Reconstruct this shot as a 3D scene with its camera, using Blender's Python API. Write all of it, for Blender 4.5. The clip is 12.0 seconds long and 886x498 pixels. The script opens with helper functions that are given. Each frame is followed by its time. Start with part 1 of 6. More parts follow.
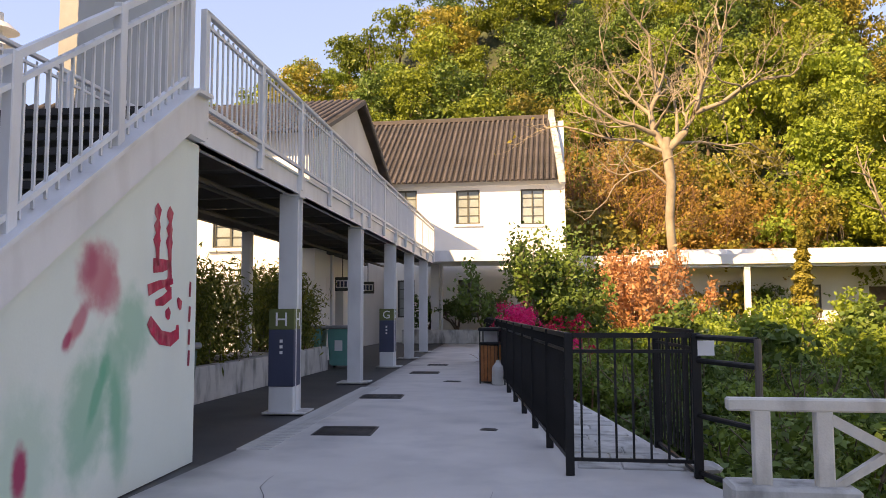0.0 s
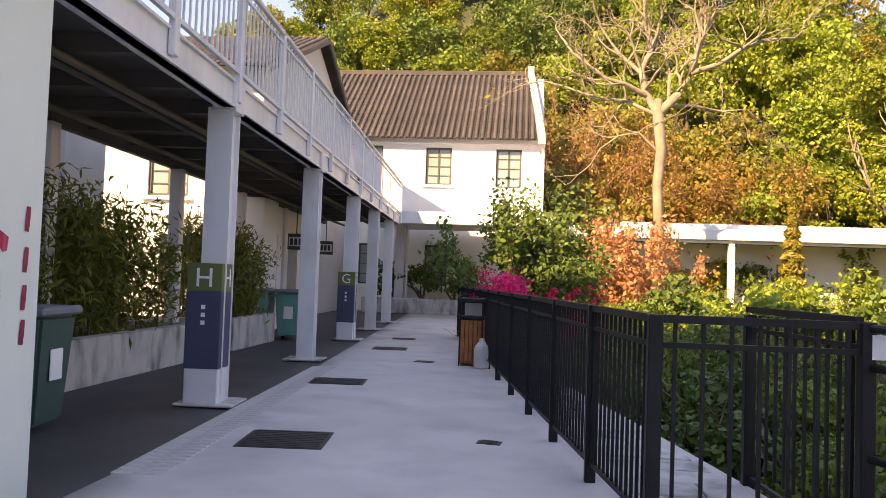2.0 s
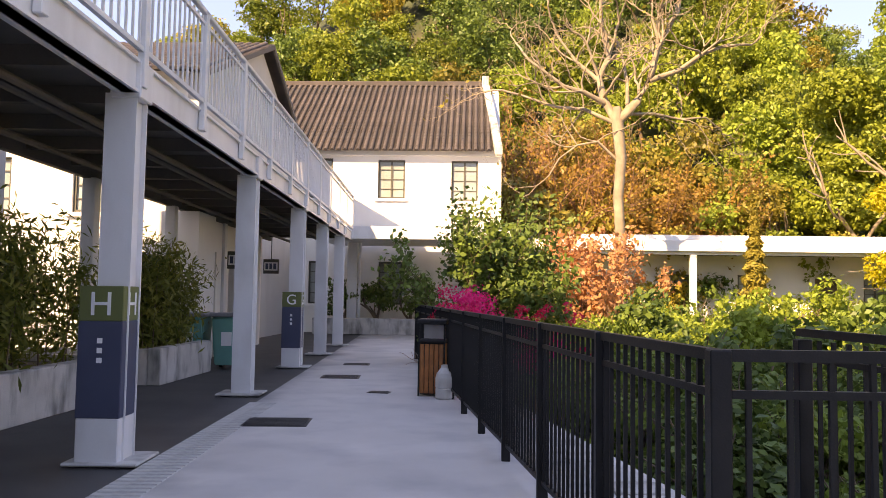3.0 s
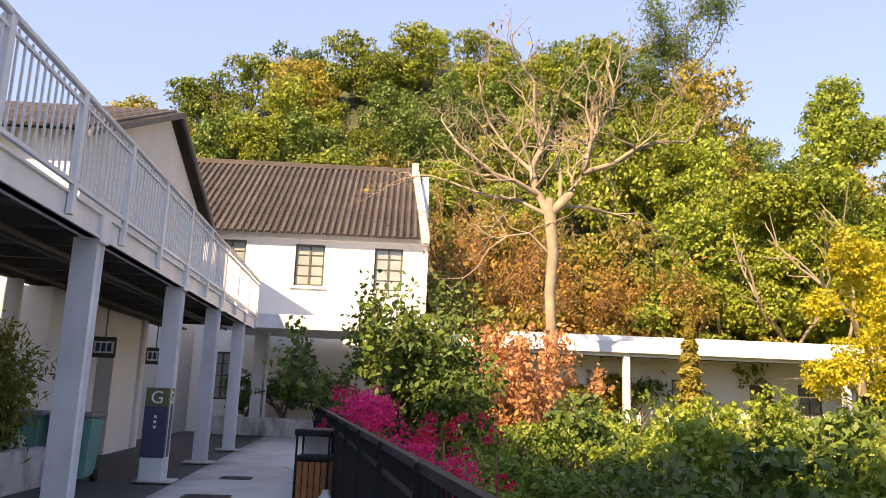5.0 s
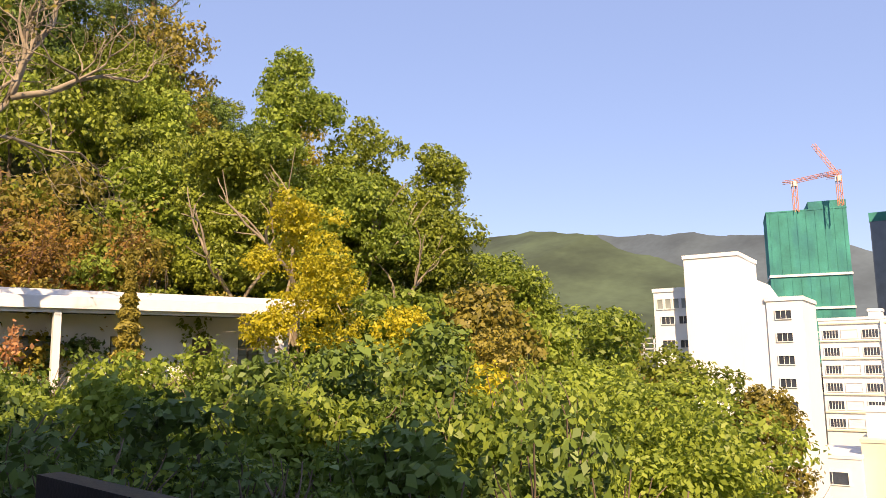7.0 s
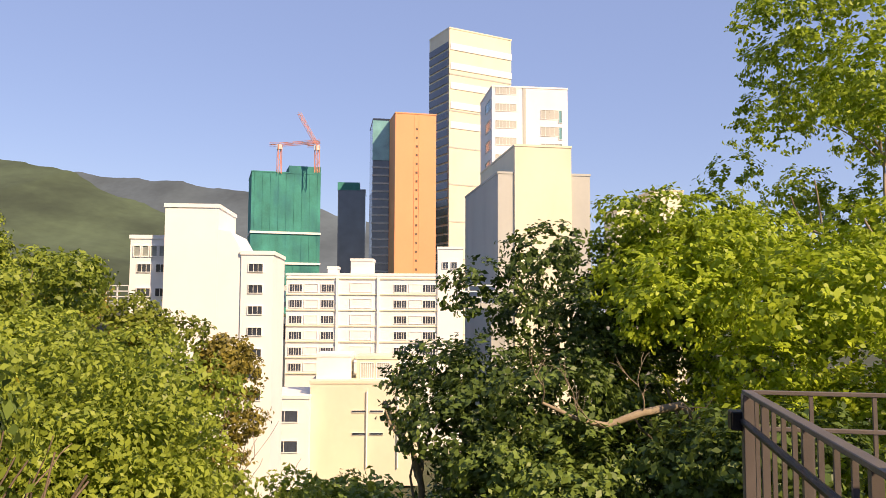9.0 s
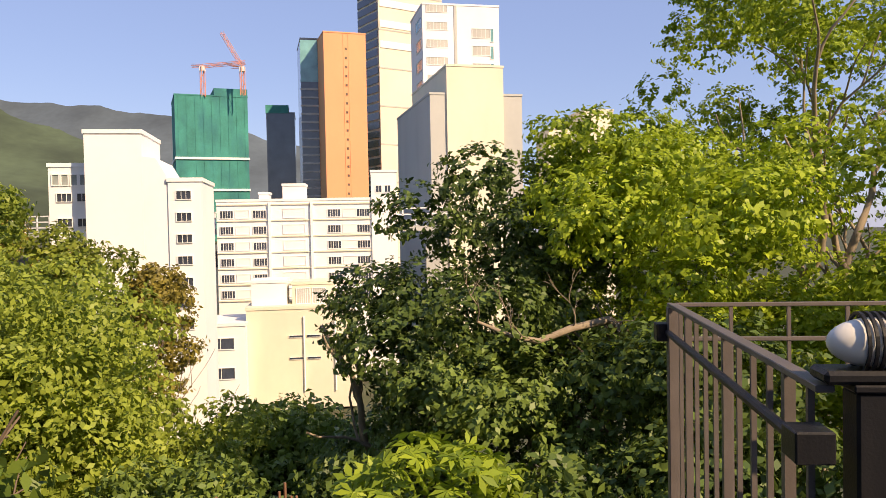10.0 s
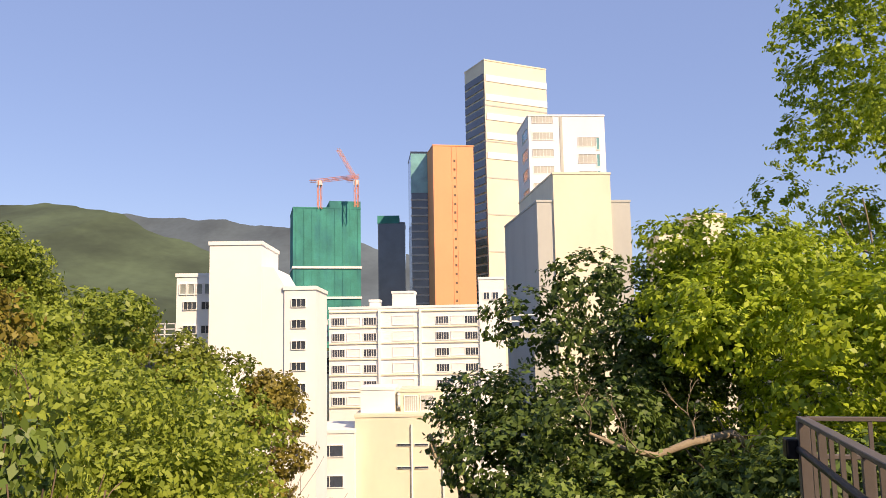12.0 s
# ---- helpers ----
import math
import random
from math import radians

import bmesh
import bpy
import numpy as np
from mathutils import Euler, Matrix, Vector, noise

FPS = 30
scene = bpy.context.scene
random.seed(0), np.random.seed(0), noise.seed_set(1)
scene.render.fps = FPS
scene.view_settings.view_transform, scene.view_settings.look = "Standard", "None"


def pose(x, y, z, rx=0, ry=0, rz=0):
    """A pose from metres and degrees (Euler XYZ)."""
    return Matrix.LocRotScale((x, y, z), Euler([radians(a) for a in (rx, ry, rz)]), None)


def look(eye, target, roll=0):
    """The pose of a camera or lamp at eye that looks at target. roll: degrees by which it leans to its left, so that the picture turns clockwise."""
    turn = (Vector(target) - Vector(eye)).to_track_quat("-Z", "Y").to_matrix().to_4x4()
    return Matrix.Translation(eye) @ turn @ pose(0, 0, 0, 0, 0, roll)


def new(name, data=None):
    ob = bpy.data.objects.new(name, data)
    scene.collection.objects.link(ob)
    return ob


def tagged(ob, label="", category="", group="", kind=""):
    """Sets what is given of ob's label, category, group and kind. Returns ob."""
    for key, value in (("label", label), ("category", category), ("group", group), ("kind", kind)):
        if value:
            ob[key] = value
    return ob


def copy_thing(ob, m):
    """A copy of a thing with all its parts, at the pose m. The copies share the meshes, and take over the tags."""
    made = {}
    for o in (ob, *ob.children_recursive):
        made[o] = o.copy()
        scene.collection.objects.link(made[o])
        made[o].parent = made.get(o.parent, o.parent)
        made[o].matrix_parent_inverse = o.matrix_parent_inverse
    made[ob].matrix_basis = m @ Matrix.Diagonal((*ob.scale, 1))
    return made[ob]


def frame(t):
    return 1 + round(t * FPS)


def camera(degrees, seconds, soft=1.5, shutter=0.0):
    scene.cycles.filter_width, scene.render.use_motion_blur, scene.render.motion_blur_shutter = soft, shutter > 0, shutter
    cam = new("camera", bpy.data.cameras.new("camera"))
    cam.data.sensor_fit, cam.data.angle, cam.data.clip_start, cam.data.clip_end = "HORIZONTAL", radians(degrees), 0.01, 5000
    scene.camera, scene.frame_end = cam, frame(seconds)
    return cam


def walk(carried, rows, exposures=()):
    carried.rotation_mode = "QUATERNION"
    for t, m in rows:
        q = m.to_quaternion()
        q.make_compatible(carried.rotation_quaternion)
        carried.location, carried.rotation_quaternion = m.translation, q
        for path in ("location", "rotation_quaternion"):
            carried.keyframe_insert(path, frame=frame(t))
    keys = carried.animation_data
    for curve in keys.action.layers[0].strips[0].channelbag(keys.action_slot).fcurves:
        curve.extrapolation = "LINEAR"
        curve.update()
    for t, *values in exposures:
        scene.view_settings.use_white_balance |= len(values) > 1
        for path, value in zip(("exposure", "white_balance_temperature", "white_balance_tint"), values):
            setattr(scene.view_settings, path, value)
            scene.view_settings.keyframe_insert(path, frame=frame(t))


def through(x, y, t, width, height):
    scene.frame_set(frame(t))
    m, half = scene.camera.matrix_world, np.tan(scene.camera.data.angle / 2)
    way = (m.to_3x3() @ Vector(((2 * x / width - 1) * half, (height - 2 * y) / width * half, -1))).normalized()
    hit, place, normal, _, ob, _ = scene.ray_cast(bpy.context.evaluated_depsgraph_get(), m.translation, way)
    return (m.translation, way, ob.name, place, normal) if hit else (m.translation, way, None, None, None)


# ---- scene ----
cam = camera(60.1, 12.0, soft=0.65)
PATH = [
    (0, (1.048, -0.206, 1.362), (0.7450, 1.7640, 1.5180), -0.20),
    (0.5, (0.858, 0.414, 1.338), (0.4330, 2.3670, 1.4140), -0.30),
    (1, (0.644, 0.988, 1.306), (0.3000, 2.9580, 1.3260), -0.70),
    (1.5, (0.522, 1.620, 1.300), (0.2940, 3.6070, 1.2820), 0.90),
    (2, (0.411, 2.345, 1.302), (0.2130, 4.3340, 1.3790), 2.00),
    (2.5, (0.324, 3.034, 1.309), (0.2130, 5.0280, 1.4180), 0.80),
    (3, (0.272, 3.645, 1.324), (0.1920, 5.6390, 1.4480), 0.80),
    (3.5, (0.238, 4.222, 1.359), (0.2700, 6.2120, 1.5550), 1.70),
    (3.7, (0.261, 4.434, 1.374), (0.3260, 6.4210, 1.5950), 1.70),
    (5.3, (0.765, 5.790, 1.430), (0.8643, 7.7497, 1.8150), 2.60),
    (5.5, (0.847, 5.911, 1.434), (0.9970, 7.8700, 1.8090), 3.30),
    (6, (1.030, 6.240, 1.420), (1.5310, 8.1560, 1.6990), 2.00),
    (6.5, (1.280, 6.380, 1.385), (2.1680, 8.1520, 1.6520), 1.40),
    (7, (1.600, 6.320, 1.360), (2.9120, 7.8026, 1.6438), -0.92),
    (7.5, (1.880, 6.200, 1.350), (3.4625, 7.3943, 1.6136), -0.29),
    (7.7, (1.970, 6.160, 1.345), (3.6398, 7.2288, 1.6089), -0.40),
    (9.3, (2.200, 6.080, 1.340), (4.1727, 6.3942, 1.4384), 0.20),
    (9.5, (2.200, 6.080, 1.340), (4.1778, 6.3712, 1.3980), -0.07),
    (10, (2.200, 6.080, 1.340), (4.1871, 6.2999, 1.2832), -1.13),
    (10.5, (2.200, 6.080, 1.340), (4.1856, 6.2837, 1.2137), -0.77),
    (11, (2.200, 6.080, 1.340), (4.1960, 6.1908, 1.2780), 0.21),
    (11.5, (2.200, 6.080, 1.340), (4.1858, 6.3014, 1.4276), -0.95),
    (12, (2.200, 6.080, 1.340), (4.1264, 6.5674, 1.5666), -1.06),
]
walk(cam, [(t, look(eye, target, roll)) for t, eye, target, roll in PATH], exposures=[(0, 1.2, 9700, 20), (0.5, 1.35, 9700, 21), (1.4, 1.5, 9800, 23), (3.5, 1.5, 9700, 25), (5.5, 1.2, 8500, 21), (6.4, 1.1, 8300, 21), (7.1, 0.68, 7900, 20), (9.3, 0.42, 7800, 21), (12, 0.38, 7500, 20)])

# ---- world, sun ----
SUN_TO = Vector((-0.49, -0.70, 0.64)).normalized()
SUN_EL = math.asin(SUN_TO.z)
world = bpy.data.worlds.new("sky")
scene.world = world
world.use_nodes = True
wn = world.node_tree.nodes
sky_tex = wn.new("ShaderNodeTexSky")
sky_tex.sky_type, sky_tex.sun_disc = "NISHITA", False
sky_tex.sun_elevation, sky_tex.sun_rotation = SUN_EL, math.atan2(SUN_TO.x, SUN_TO.y)
sky_tex.air_density, sky_tex.dust_density, sky_tex.ozone_density = 1.0, 0.25, 3.5
wn["Background"].inputs["Strength"].default_value = 0.13
haze = wn.new("ShaderNodeMix")
haze.data_type = "RGBA"
haze.inputs["Factor"].default_value = 0.6
haze.inputs["B"].default_value = (1.7, 2.6, 5.2, 1)
world.node_tree.links.new(sky_tex.outputs[0], haze.inputs["A"])
world.node_tree.links.new(haze.outputs["Result"], wn["Background"].inputs["Color"])
sun_data = bpy.data.lights.new("sun", "SUN")
sun_data.energy, sun_data.angle, sun_data.color = 5.0, radians(0.6), (1.0, 0.84, 0.60)
sun = new("sun", sun_data)
sun.rotation_euler = (-SUN_TO).to_track_quat("-Z", "Y").to_euler()

# ---- materials ----


def material(name, base, rough=0.7, metal=0.0, vary=0.15, scale=3.0, bump=0.1, fine=60.0, stain=None, stain_amount=0.0, island=0.0, spec=0.5):
    """A surface with large and fine variation: base colour, soft patches, grain relief and optional stains."""
    m = bpy.data.materials.new(name)
    m.use_nodes = True
    n, l = m.node_tree.nodes, m.node_tree.links
    b = n["Principled BSDF"]
    b.inputs["Roughness"].default_value, b.inputs["Metallic"].default_value = rough, metal
    b.inputs["Specular IOR Level"].default_value = spec
    tc = n.new("ShaderNodeTexCoord")
    big = n.new("ShaderNodeTexNoise")
    big.inputs["Scale"].default_value, big.inputs["Detail"].default_value = scale, 6
    small = n.new("ShaderNodeTexNoise")
    small.inputs["Scale"].default_value, small.inputs["Detail"].default_value = fine, 4
    l.new(tc.outputs["Object"], big.inputs["Vector"])
    l.new(tc.outputs["Object"], small.inputs["Vector"])
    ramp = n.new("ShaderNodeMapRange")
    ramp.inputs["From Min"].default_value, ramp.inputs["From Max"].default_value = 0.3, 0.7
    ramp.inputs["To Min"].default_value, ramp.inputs["To Max"].default_value = 1 - vary, 1 + vary
    l.new(big.outputs["Fac"], ramp.inputs["Value"])
    grain = n.new("ShaderNodeMapRange")
    grain.inputs["To Min"].default_value, grain.inputs["To Max"].default_value = 1 - vary * 0.6, 1 + vary * 0.6
    l.new(small.outputs["Fac"], grain.inputs["Value"])
    mul = n.new("ShaderNodeMath")
    mul.operation = "MULTIPLY"
    l.new(ramp.outputs[0], mul.inputs[0])
    l.new(grain.outputs[0], mul.inputs[1])
    last = mul.outputs[0]
    if island:
        info = n.new("ShaderNodeObjectInfo")
        geo = n.new("ShaderNodeNewGeometry")
        add = n.new("ShaderNodeMath")
        add.operation = "ADD"
        l.new(info.outputs["Random"], add.inputs[0])
        l.new(geo.outputs["Random Per Island"], add.inputs[1])
        fr = n.new("ShaderNodeMath")
        fr.operation = "FRACT"
        l.new(add.outputs[0], fr.inputs[0])
        mr = n.new("ShaderNodeMapRange")
        mr.inputs["To Min"].default_value, mr.inputs["To Max"].default_value = 1 - island, 1 + island
        l.new(fr.outputs[0], mr.inputs["Value"])
        m2 = n.new("ShaderNodeMath")
        m2.operation = "MULTIPLY"
        l.new(last, m2.inputs[0])
        l.new(mr.outputs[0], m2.inputs[1])
        last = m2.outputs[0]
    tint = n.new("ShaderNodeMix")
    tint.data_type, tint.blend_type = "RGBA", "MULTIPLY"
    tint.inputs["Factor"].default_value = 1.0
    tint.inputs["A"].default_value = (*base, 1)
    l.new(last, tint.inputs["B"])
    colour = tint.outputs["Result"]
    if stain:
        st = n.new("ShaderNodeTexNoise")
        st.inputs["Scale"].default_value, st.inputs["Detail"].default_value = scale * 1.7, 9
        mp = n.new("ShaderNodeMapping")
        mp.inputs["Scale"].default_value = (1.0, 1.0, 0.35)
        mp.inputs["Location"].default_value = (3.1, 7.7, 1.3)
        l.new(tc.outputs["Object"], mp.inputs["Vector"])
        l.new(mp.outputs[0], st.inputs["Vector"])
        sr = n.new("ShaderNodeMapRange")
        sr.inputs["From Min"].default_value, sr.inputs["From Max"].default_value = 0.48, 0.72
        sr.inputs["To Max"].default_value = stain_amount
        l.new(st.outputs["Fac"], sr.inputs["Value"])
        mx = n.new("ShaderNodeMix")
        mx.data_type = "RGBA"
        l.new(sr.outputs[0], mx.inputs["Factor"])
        l.new(colour, mx.inputs["A"])
        mx.inputs["B"].default_value = (*stain, 1)
        colour = mx.outputs["Result"]
    l.new(colour, b.inputs["Base Color"])
    if bump:
        bp = n.new("ShaderNodeBump")
        bp.inputs["Strength"].default_value, bp.inputs["Distance"].default_value = bump, 0.01
        l.new(small.outputs["Fac"], bp.inputs["Height"])
        l.new(bp.outputs[0], b.inputs["Normal"])
    return m


def leaf_material(name, low, high, through=0.35, patch=0.25, gloss=0.45):
    """Leaves: each its own tone between two colours, trees and patches differing, some light passing through."""
    m = bpy.data.materials.new(name)
    m.use_nodes = True
    n, l = m.node_tree.nodes, m.node_tree.links
    b = n["Principled BSDF"]
    b.inputs["Roughness"].default_value = gloss
    b.inputs["Specular IOR Level"].default_value = 0.3
    geo, info, tc = n.new("ShaderNodeNewGeometry"), n.new("ShaderNodeObjectInfo"), n.new("ShaderNodeTexCoord")
    big = n.new("ShaderNodeTexNoise")
    big.inputs["Scale"].default_value, big.inputs["Detail"].default_value = patch, 3
    l.new(geo.outputs["Position"], big.inputs["Vector"])
    mr = n.new("ShaderNodeMapRange")
    mr.inputs["From Min"].default_value, mr.inputs["From Max"].default_value = 0.3, 0.7
    l.new(big.outputs["Fac"], mr.inputs["Value"])
    a1, a2 = n.new("ShaderNodeMath"), n.new("ShaderNodeMath")
    a1.operation, a2.operation = "MULTIPLY_ADD", "MULTIPLY_ADD"
    l.new(geo.outputs["Random Per Island"], a1.inputs[0])
    a1.inputs[1].default_value = 0.45
    l.new(info.outputs["Random"], a2.inputs[0])
    a2.inputs[1].default_value = 0.3
    l.new(a2.outputs[0], a1.inputs[2])
    half = n.new("ShaderNodeMath")
    half.operation = "MULTIPLY"
    half.inputs[1].default_value = 0.3
    l.new(mr.outputs[0], half.inputs[0])
    l.new(half.outputs[0], a2.inputs[2])
    mx = n.new("ShaderNodeMix")
    mx.data_type = "RGBA"
    mx.inputs["A"].default_value, mx.inputs["B"].default_value = (*low, 1), (*high, 1)
    l.new(a1.outputs[0], mx.inputs["Factor"])
    l.new(mx.outputs["Result"], b.inputs["Base Color"])
    tr = n.new("ShaderNodeBsdfTranslucent")
    l.new(mx.outputs["Result"], tr.inputs["Color"])
    ms = n.new("ShaderNodeMixShader")
    ms.inputs[0].default_value = through
    l.new(b.outputs[0], ms.inputs[1])
    l.new(tr.outputs[0], ms.inputs[2])
    l.new(ms.outputs[0], n["Material Output"].inputs["Surface"])
    return m


M = {}
M["concrete_floor"] = material("concrete_floor", (0.52, 0.50, 0.47), 0.75, 0, 0.10, 0.9, 0.12, 90, (0.33, 0.33, 0.33), 0.55)


def shade_dirt_edge(mat, dark):
    """Ragged darkening over pale concrete beside the footbridge: deck shade painted in with damp dirt."""
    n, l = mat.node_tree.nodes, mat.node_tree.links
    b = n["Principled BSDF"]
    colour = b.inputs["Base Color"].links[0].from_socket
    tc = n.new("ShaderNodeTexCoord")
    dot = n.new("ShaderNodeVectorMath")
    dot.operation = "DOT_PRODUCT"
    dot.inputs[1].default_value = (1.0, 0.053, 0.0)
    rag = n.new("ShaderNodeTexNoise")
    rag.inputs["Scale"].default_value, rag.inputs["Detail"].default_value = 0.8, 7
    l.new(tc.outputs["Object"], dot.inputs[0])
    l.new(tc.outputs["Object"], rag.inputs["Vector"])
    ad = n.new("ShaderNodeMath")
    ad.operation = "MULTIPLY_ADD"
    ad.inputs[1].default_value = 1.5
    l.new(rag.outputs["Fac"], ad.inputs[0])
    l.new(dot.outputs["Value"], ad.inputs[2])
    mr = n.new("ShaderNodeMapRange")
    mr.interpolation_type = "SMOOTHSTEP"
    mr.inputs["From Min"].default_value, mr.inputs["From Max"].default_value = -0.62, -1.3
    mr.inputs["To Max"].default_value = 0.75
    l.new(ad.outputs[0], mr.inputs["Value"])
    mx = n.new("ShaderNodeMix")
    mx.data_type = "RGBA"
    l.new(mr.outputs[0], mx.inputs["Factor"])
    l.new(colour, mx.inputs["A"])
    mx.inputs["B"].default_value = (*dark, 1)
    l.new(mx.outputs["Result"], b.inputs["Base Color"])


shade_dirt_edge(M["concrete_floor"], (0.13, 0.125, 0.12))
# Base darkened for the deck's shade as well as for damp and dirt.
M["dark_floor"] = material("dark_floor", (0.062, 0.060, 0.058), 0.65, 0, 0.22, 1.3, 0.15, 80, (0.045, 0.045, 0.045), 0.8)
M["white_paint"] = material("white_paint", (0.80, 0.79, 0.76), 0.7, 0, 0.03, 1.2, 0.05, 50, (0.62, 0.60, 0.55), 0.25)
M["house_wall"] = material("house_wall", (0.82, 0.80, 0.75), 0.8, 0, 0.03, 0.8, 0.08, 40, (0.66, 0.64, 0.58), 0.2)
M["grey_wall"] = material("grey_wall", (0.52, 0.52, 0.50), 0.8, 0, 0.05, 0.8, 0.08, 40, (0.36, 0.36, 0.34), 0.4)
M["steel_paint"] = material("steel_paint", (0.70, 0.70, 0.70), 0.45, 0, 0.05, 2.0, 0.04, 70, (0.40, 0.38, 0.36), 0.3)
M["old_concrete"] = material("old_concrete", (0.50, 0.49, 0.46), 0.85, 0, 0.15, 2.5, 0.3, 70, (0.10, 0.10, 0.09), 0.85)
M["black_iron"] = material("black_iron", (0.009, 0.009, 0.010), 0.5, 0, 0.2, 5, 0.1, 120, (0.03, 0.027, 0.025), 0.4, spec=0.3)
M["bronze_iron"] = material("bronze_iron", (0.12, 0.10, 0.088), 0.5, 0.0, 0.15, 5, 0.08, 120)
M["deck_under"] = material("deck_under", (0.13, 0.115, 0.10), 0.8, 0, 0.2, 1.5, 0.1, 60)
M["grate"] = material("grate", (0.045, 0.043, 0.045), 0.55, 0.4, 0.3, 6, 0.25, 150)
M["roof_tile"] = material("roof_tile", (0.08, 0.067, 0.062), 0.85, 0, 0.35, 1.1, 0.3, 40, (0.05, 0.05, 0.05), 0.6, island=0.25)
M["navy_band"] = material("navy_band", (0.05, 0.06, 0.105), 0.5, 0, 0.08, 3, 0.03, 90)
M["olive_band"] = material("olive_band", (0.12, 0.14, 0.045), 0.5, 0, 0.08, 3, 0.03, 90)
M["sign_white"] = material("sign_white", (0.80, 0.80, 0.80), 0.5, 0, 0.03, 6, 0.02, 90)
M["window_frame"] = material("window_frame", (0.075, 0.072, 0.055), 0.5, 0, 0.1, 5, 0.05, 90)
M["glass"] = material("window_glass", (0.30, 0.33, 0.31), 0.08, 0, 0.25, 0.7, 0.0, 20, spec=0.8)
M["dark_glass"] = material("dark_glass", (0.045, 0.055, 0.075), 0.1, 0.0, 0.35, 0.12, 0.0, 3, spec=0.9)
M["teal_glass"] = material("teal_glass", (0.16, 0.36, 0.36), 0.15, 0.0, 0.3, 0.15, 0.0, 3, spec=0.8)
M["bark_pale"] = material("bark_pale", (0.29, 0.235, 0.165), 0.9, 0, 0.25, 3, 0.5, 40, (0.22, 0.16, 0.11), 0.5)
M["bark"] = material("bark", (0.16, 0.115, 0.08), 0.9, 0, 0.3, 4, 0.5, 40)
M["twig"] = material("twig", (0.25, 0.13, 0.075), 0.9, 0, 0.3, 4, 0.2, 40)
M["wood_slat"] = material("wood_slat", (0.36, 0.125, 0.035), 0.5, 0, 0.25, 6, 0.15, 120, (0.15, 0.05, 0.02), 0.5, island=0.2)
M["green_bin"] = material("green_bin", (0.10, 0.33, 0.29), 0.5, 0, 0.08, 4, 0.03, 90)
M["dark_bin"] = material("dark_bin", (0.035, 0.085, 0.07), 0.5, 0, 0.08, 4, 0.03, 90)
M["bin_grey"] = material("bin_grey", (0.20, 0.21, 0.22), 0.5, 0, 0.1, 4, 0.03, 90)
M["soil"] = material("soil", (0.10, 0.07, 0.045), 0.95, 0, 0.3, 2, 0.6, 30)
M["ground"] = material("ground_green", (0.05, 0.062, 0.025), 0.95, 0, 0.4, 0.15, 0.5, 4, (0.09, 0.065, 0.04), 0.6)
M["hill_far"] = material("hill_far", (0.055, 0.08, 0.042), 0.95, 0, 0.45, 0.012, 0.9, 0.12)
# Bluer than the nearer hill: distance haze is painted into this colour.
M["hill_farther_hazed"] = material("hill_farther_hazed", (0.075, 0.10, 0.115), 0.95, 0, 0.3, 0.008, 0.6, 0.1)
M["stone"] = material("stone", (0.46, 0.45, 0.42), 0.85, 0, 0.18, 3, 0.35, 50, (0.14, 0.13, 0.11), 0.7, island=0.12)
M["city_white"] = material("city_white", (0.82, 0.81, 0.78), 0.8, 0, 0.03, 0.08, 0.0, 1, (0.66, 0.64, 0.60), 0.25)
M["city_cream"] = material("city_cream", (0.74, 0.68, 0.52), 0.8, 0, 0.05, 0.08, 0.0, 1, (0.55, 0.50, 0.40), 0.3)
M["city_orange"] = material("city_orange", (0.80, 0.36, 0.18), 0.8, 0, 0.05, 0.05, 0.0, 1)
M["city_grey"] = material("city_grey", (0.46, 0.46, 0.42), 0.8, 0, 0.06, 0.06, 0.0, 1, (0.33, 0.33, 0.31), 0.4)
M["net_green"] = material("net_green", (0.035, 0.24, 0.20), 0.85, 0, 0.3, 0.12, 0.3, 1.5, (0.02, 0.14, 0.17), 0.7)
M["crane_orange"] = material("crane_orange", (0.62, 0.22, 0.12), 0.6, 0, 0.1, 0.5, 0.0, 5)
M["lamp_white"] = material("lamp_white", (0.80, 0.77, 0.68), 0.3, 0, 0.02, 4, 0.0, 50)

L = {}
L["hill"] = leaf_material("leaf_hill", (0.035, 0.072, 0.012), (0.33, 0.38, 0.05), 0.3, 0.09)
L["olive"] = leaf_material("leaf_olive", (0.094, 0.088, 0.020), (0.446, 0.365, 0.068), 0.3, 0.12)
L["deep"] = leaf_material("leaf_deep", (0.024, 0.058, 0.018), (0.21, 0.30, 0.06), 0.25, 0.2)
L["bright"] = leaf_material("leaf_bright", (0.08, 0.14, 0.022), (0.44, 0.53, 0.085), 0.4, 0.3)
L["yellow"] = leaf_material("leaf_yellow", (0.32, 0.32, 0.03), (0.76, 0.62, 0.05), 0.4, 0.4)
L["rust"] = leaf_material("leaf_rust", (0.200, 0.106, 0.025), (0.432, 0.270, 0.061), 0.3, 0.3)
L["orange"] = leaf_material("leaf_orange", (0.44, 0.19, 0.08), (0.72, 0.40, 0.20), 0.35, 0.6)
L["garden"] = leaf_material("leaf_garden", (0.035, 0.081, 0.018), (0.270, 0.365, 0.054), 0.3, 0.35)
L["bamboo"] = leaf_material("leaf_bamboo", (0.037, 0.075, 0.015), (0.324, 0.324, 0.061), 0.35, 0.5)
L["magenta"] = leaf_material("flower_magenta", (0.85, 0.012, 0.10), (0.95, 0.045, 0.30), 0.4, 0.9)
L["red"] = leaf_material("flower_red", (0.60, 0.015, 0.04), (0.75, 0.03, 0.12), 0.35, 0.9)
L["ficus"] = leaf_material("leaf_ficus", (0.065, 0.15, 0.018), (0.51, 0.63, 0.055), 0.4, 0.5)

# ---- mesh helpers ----


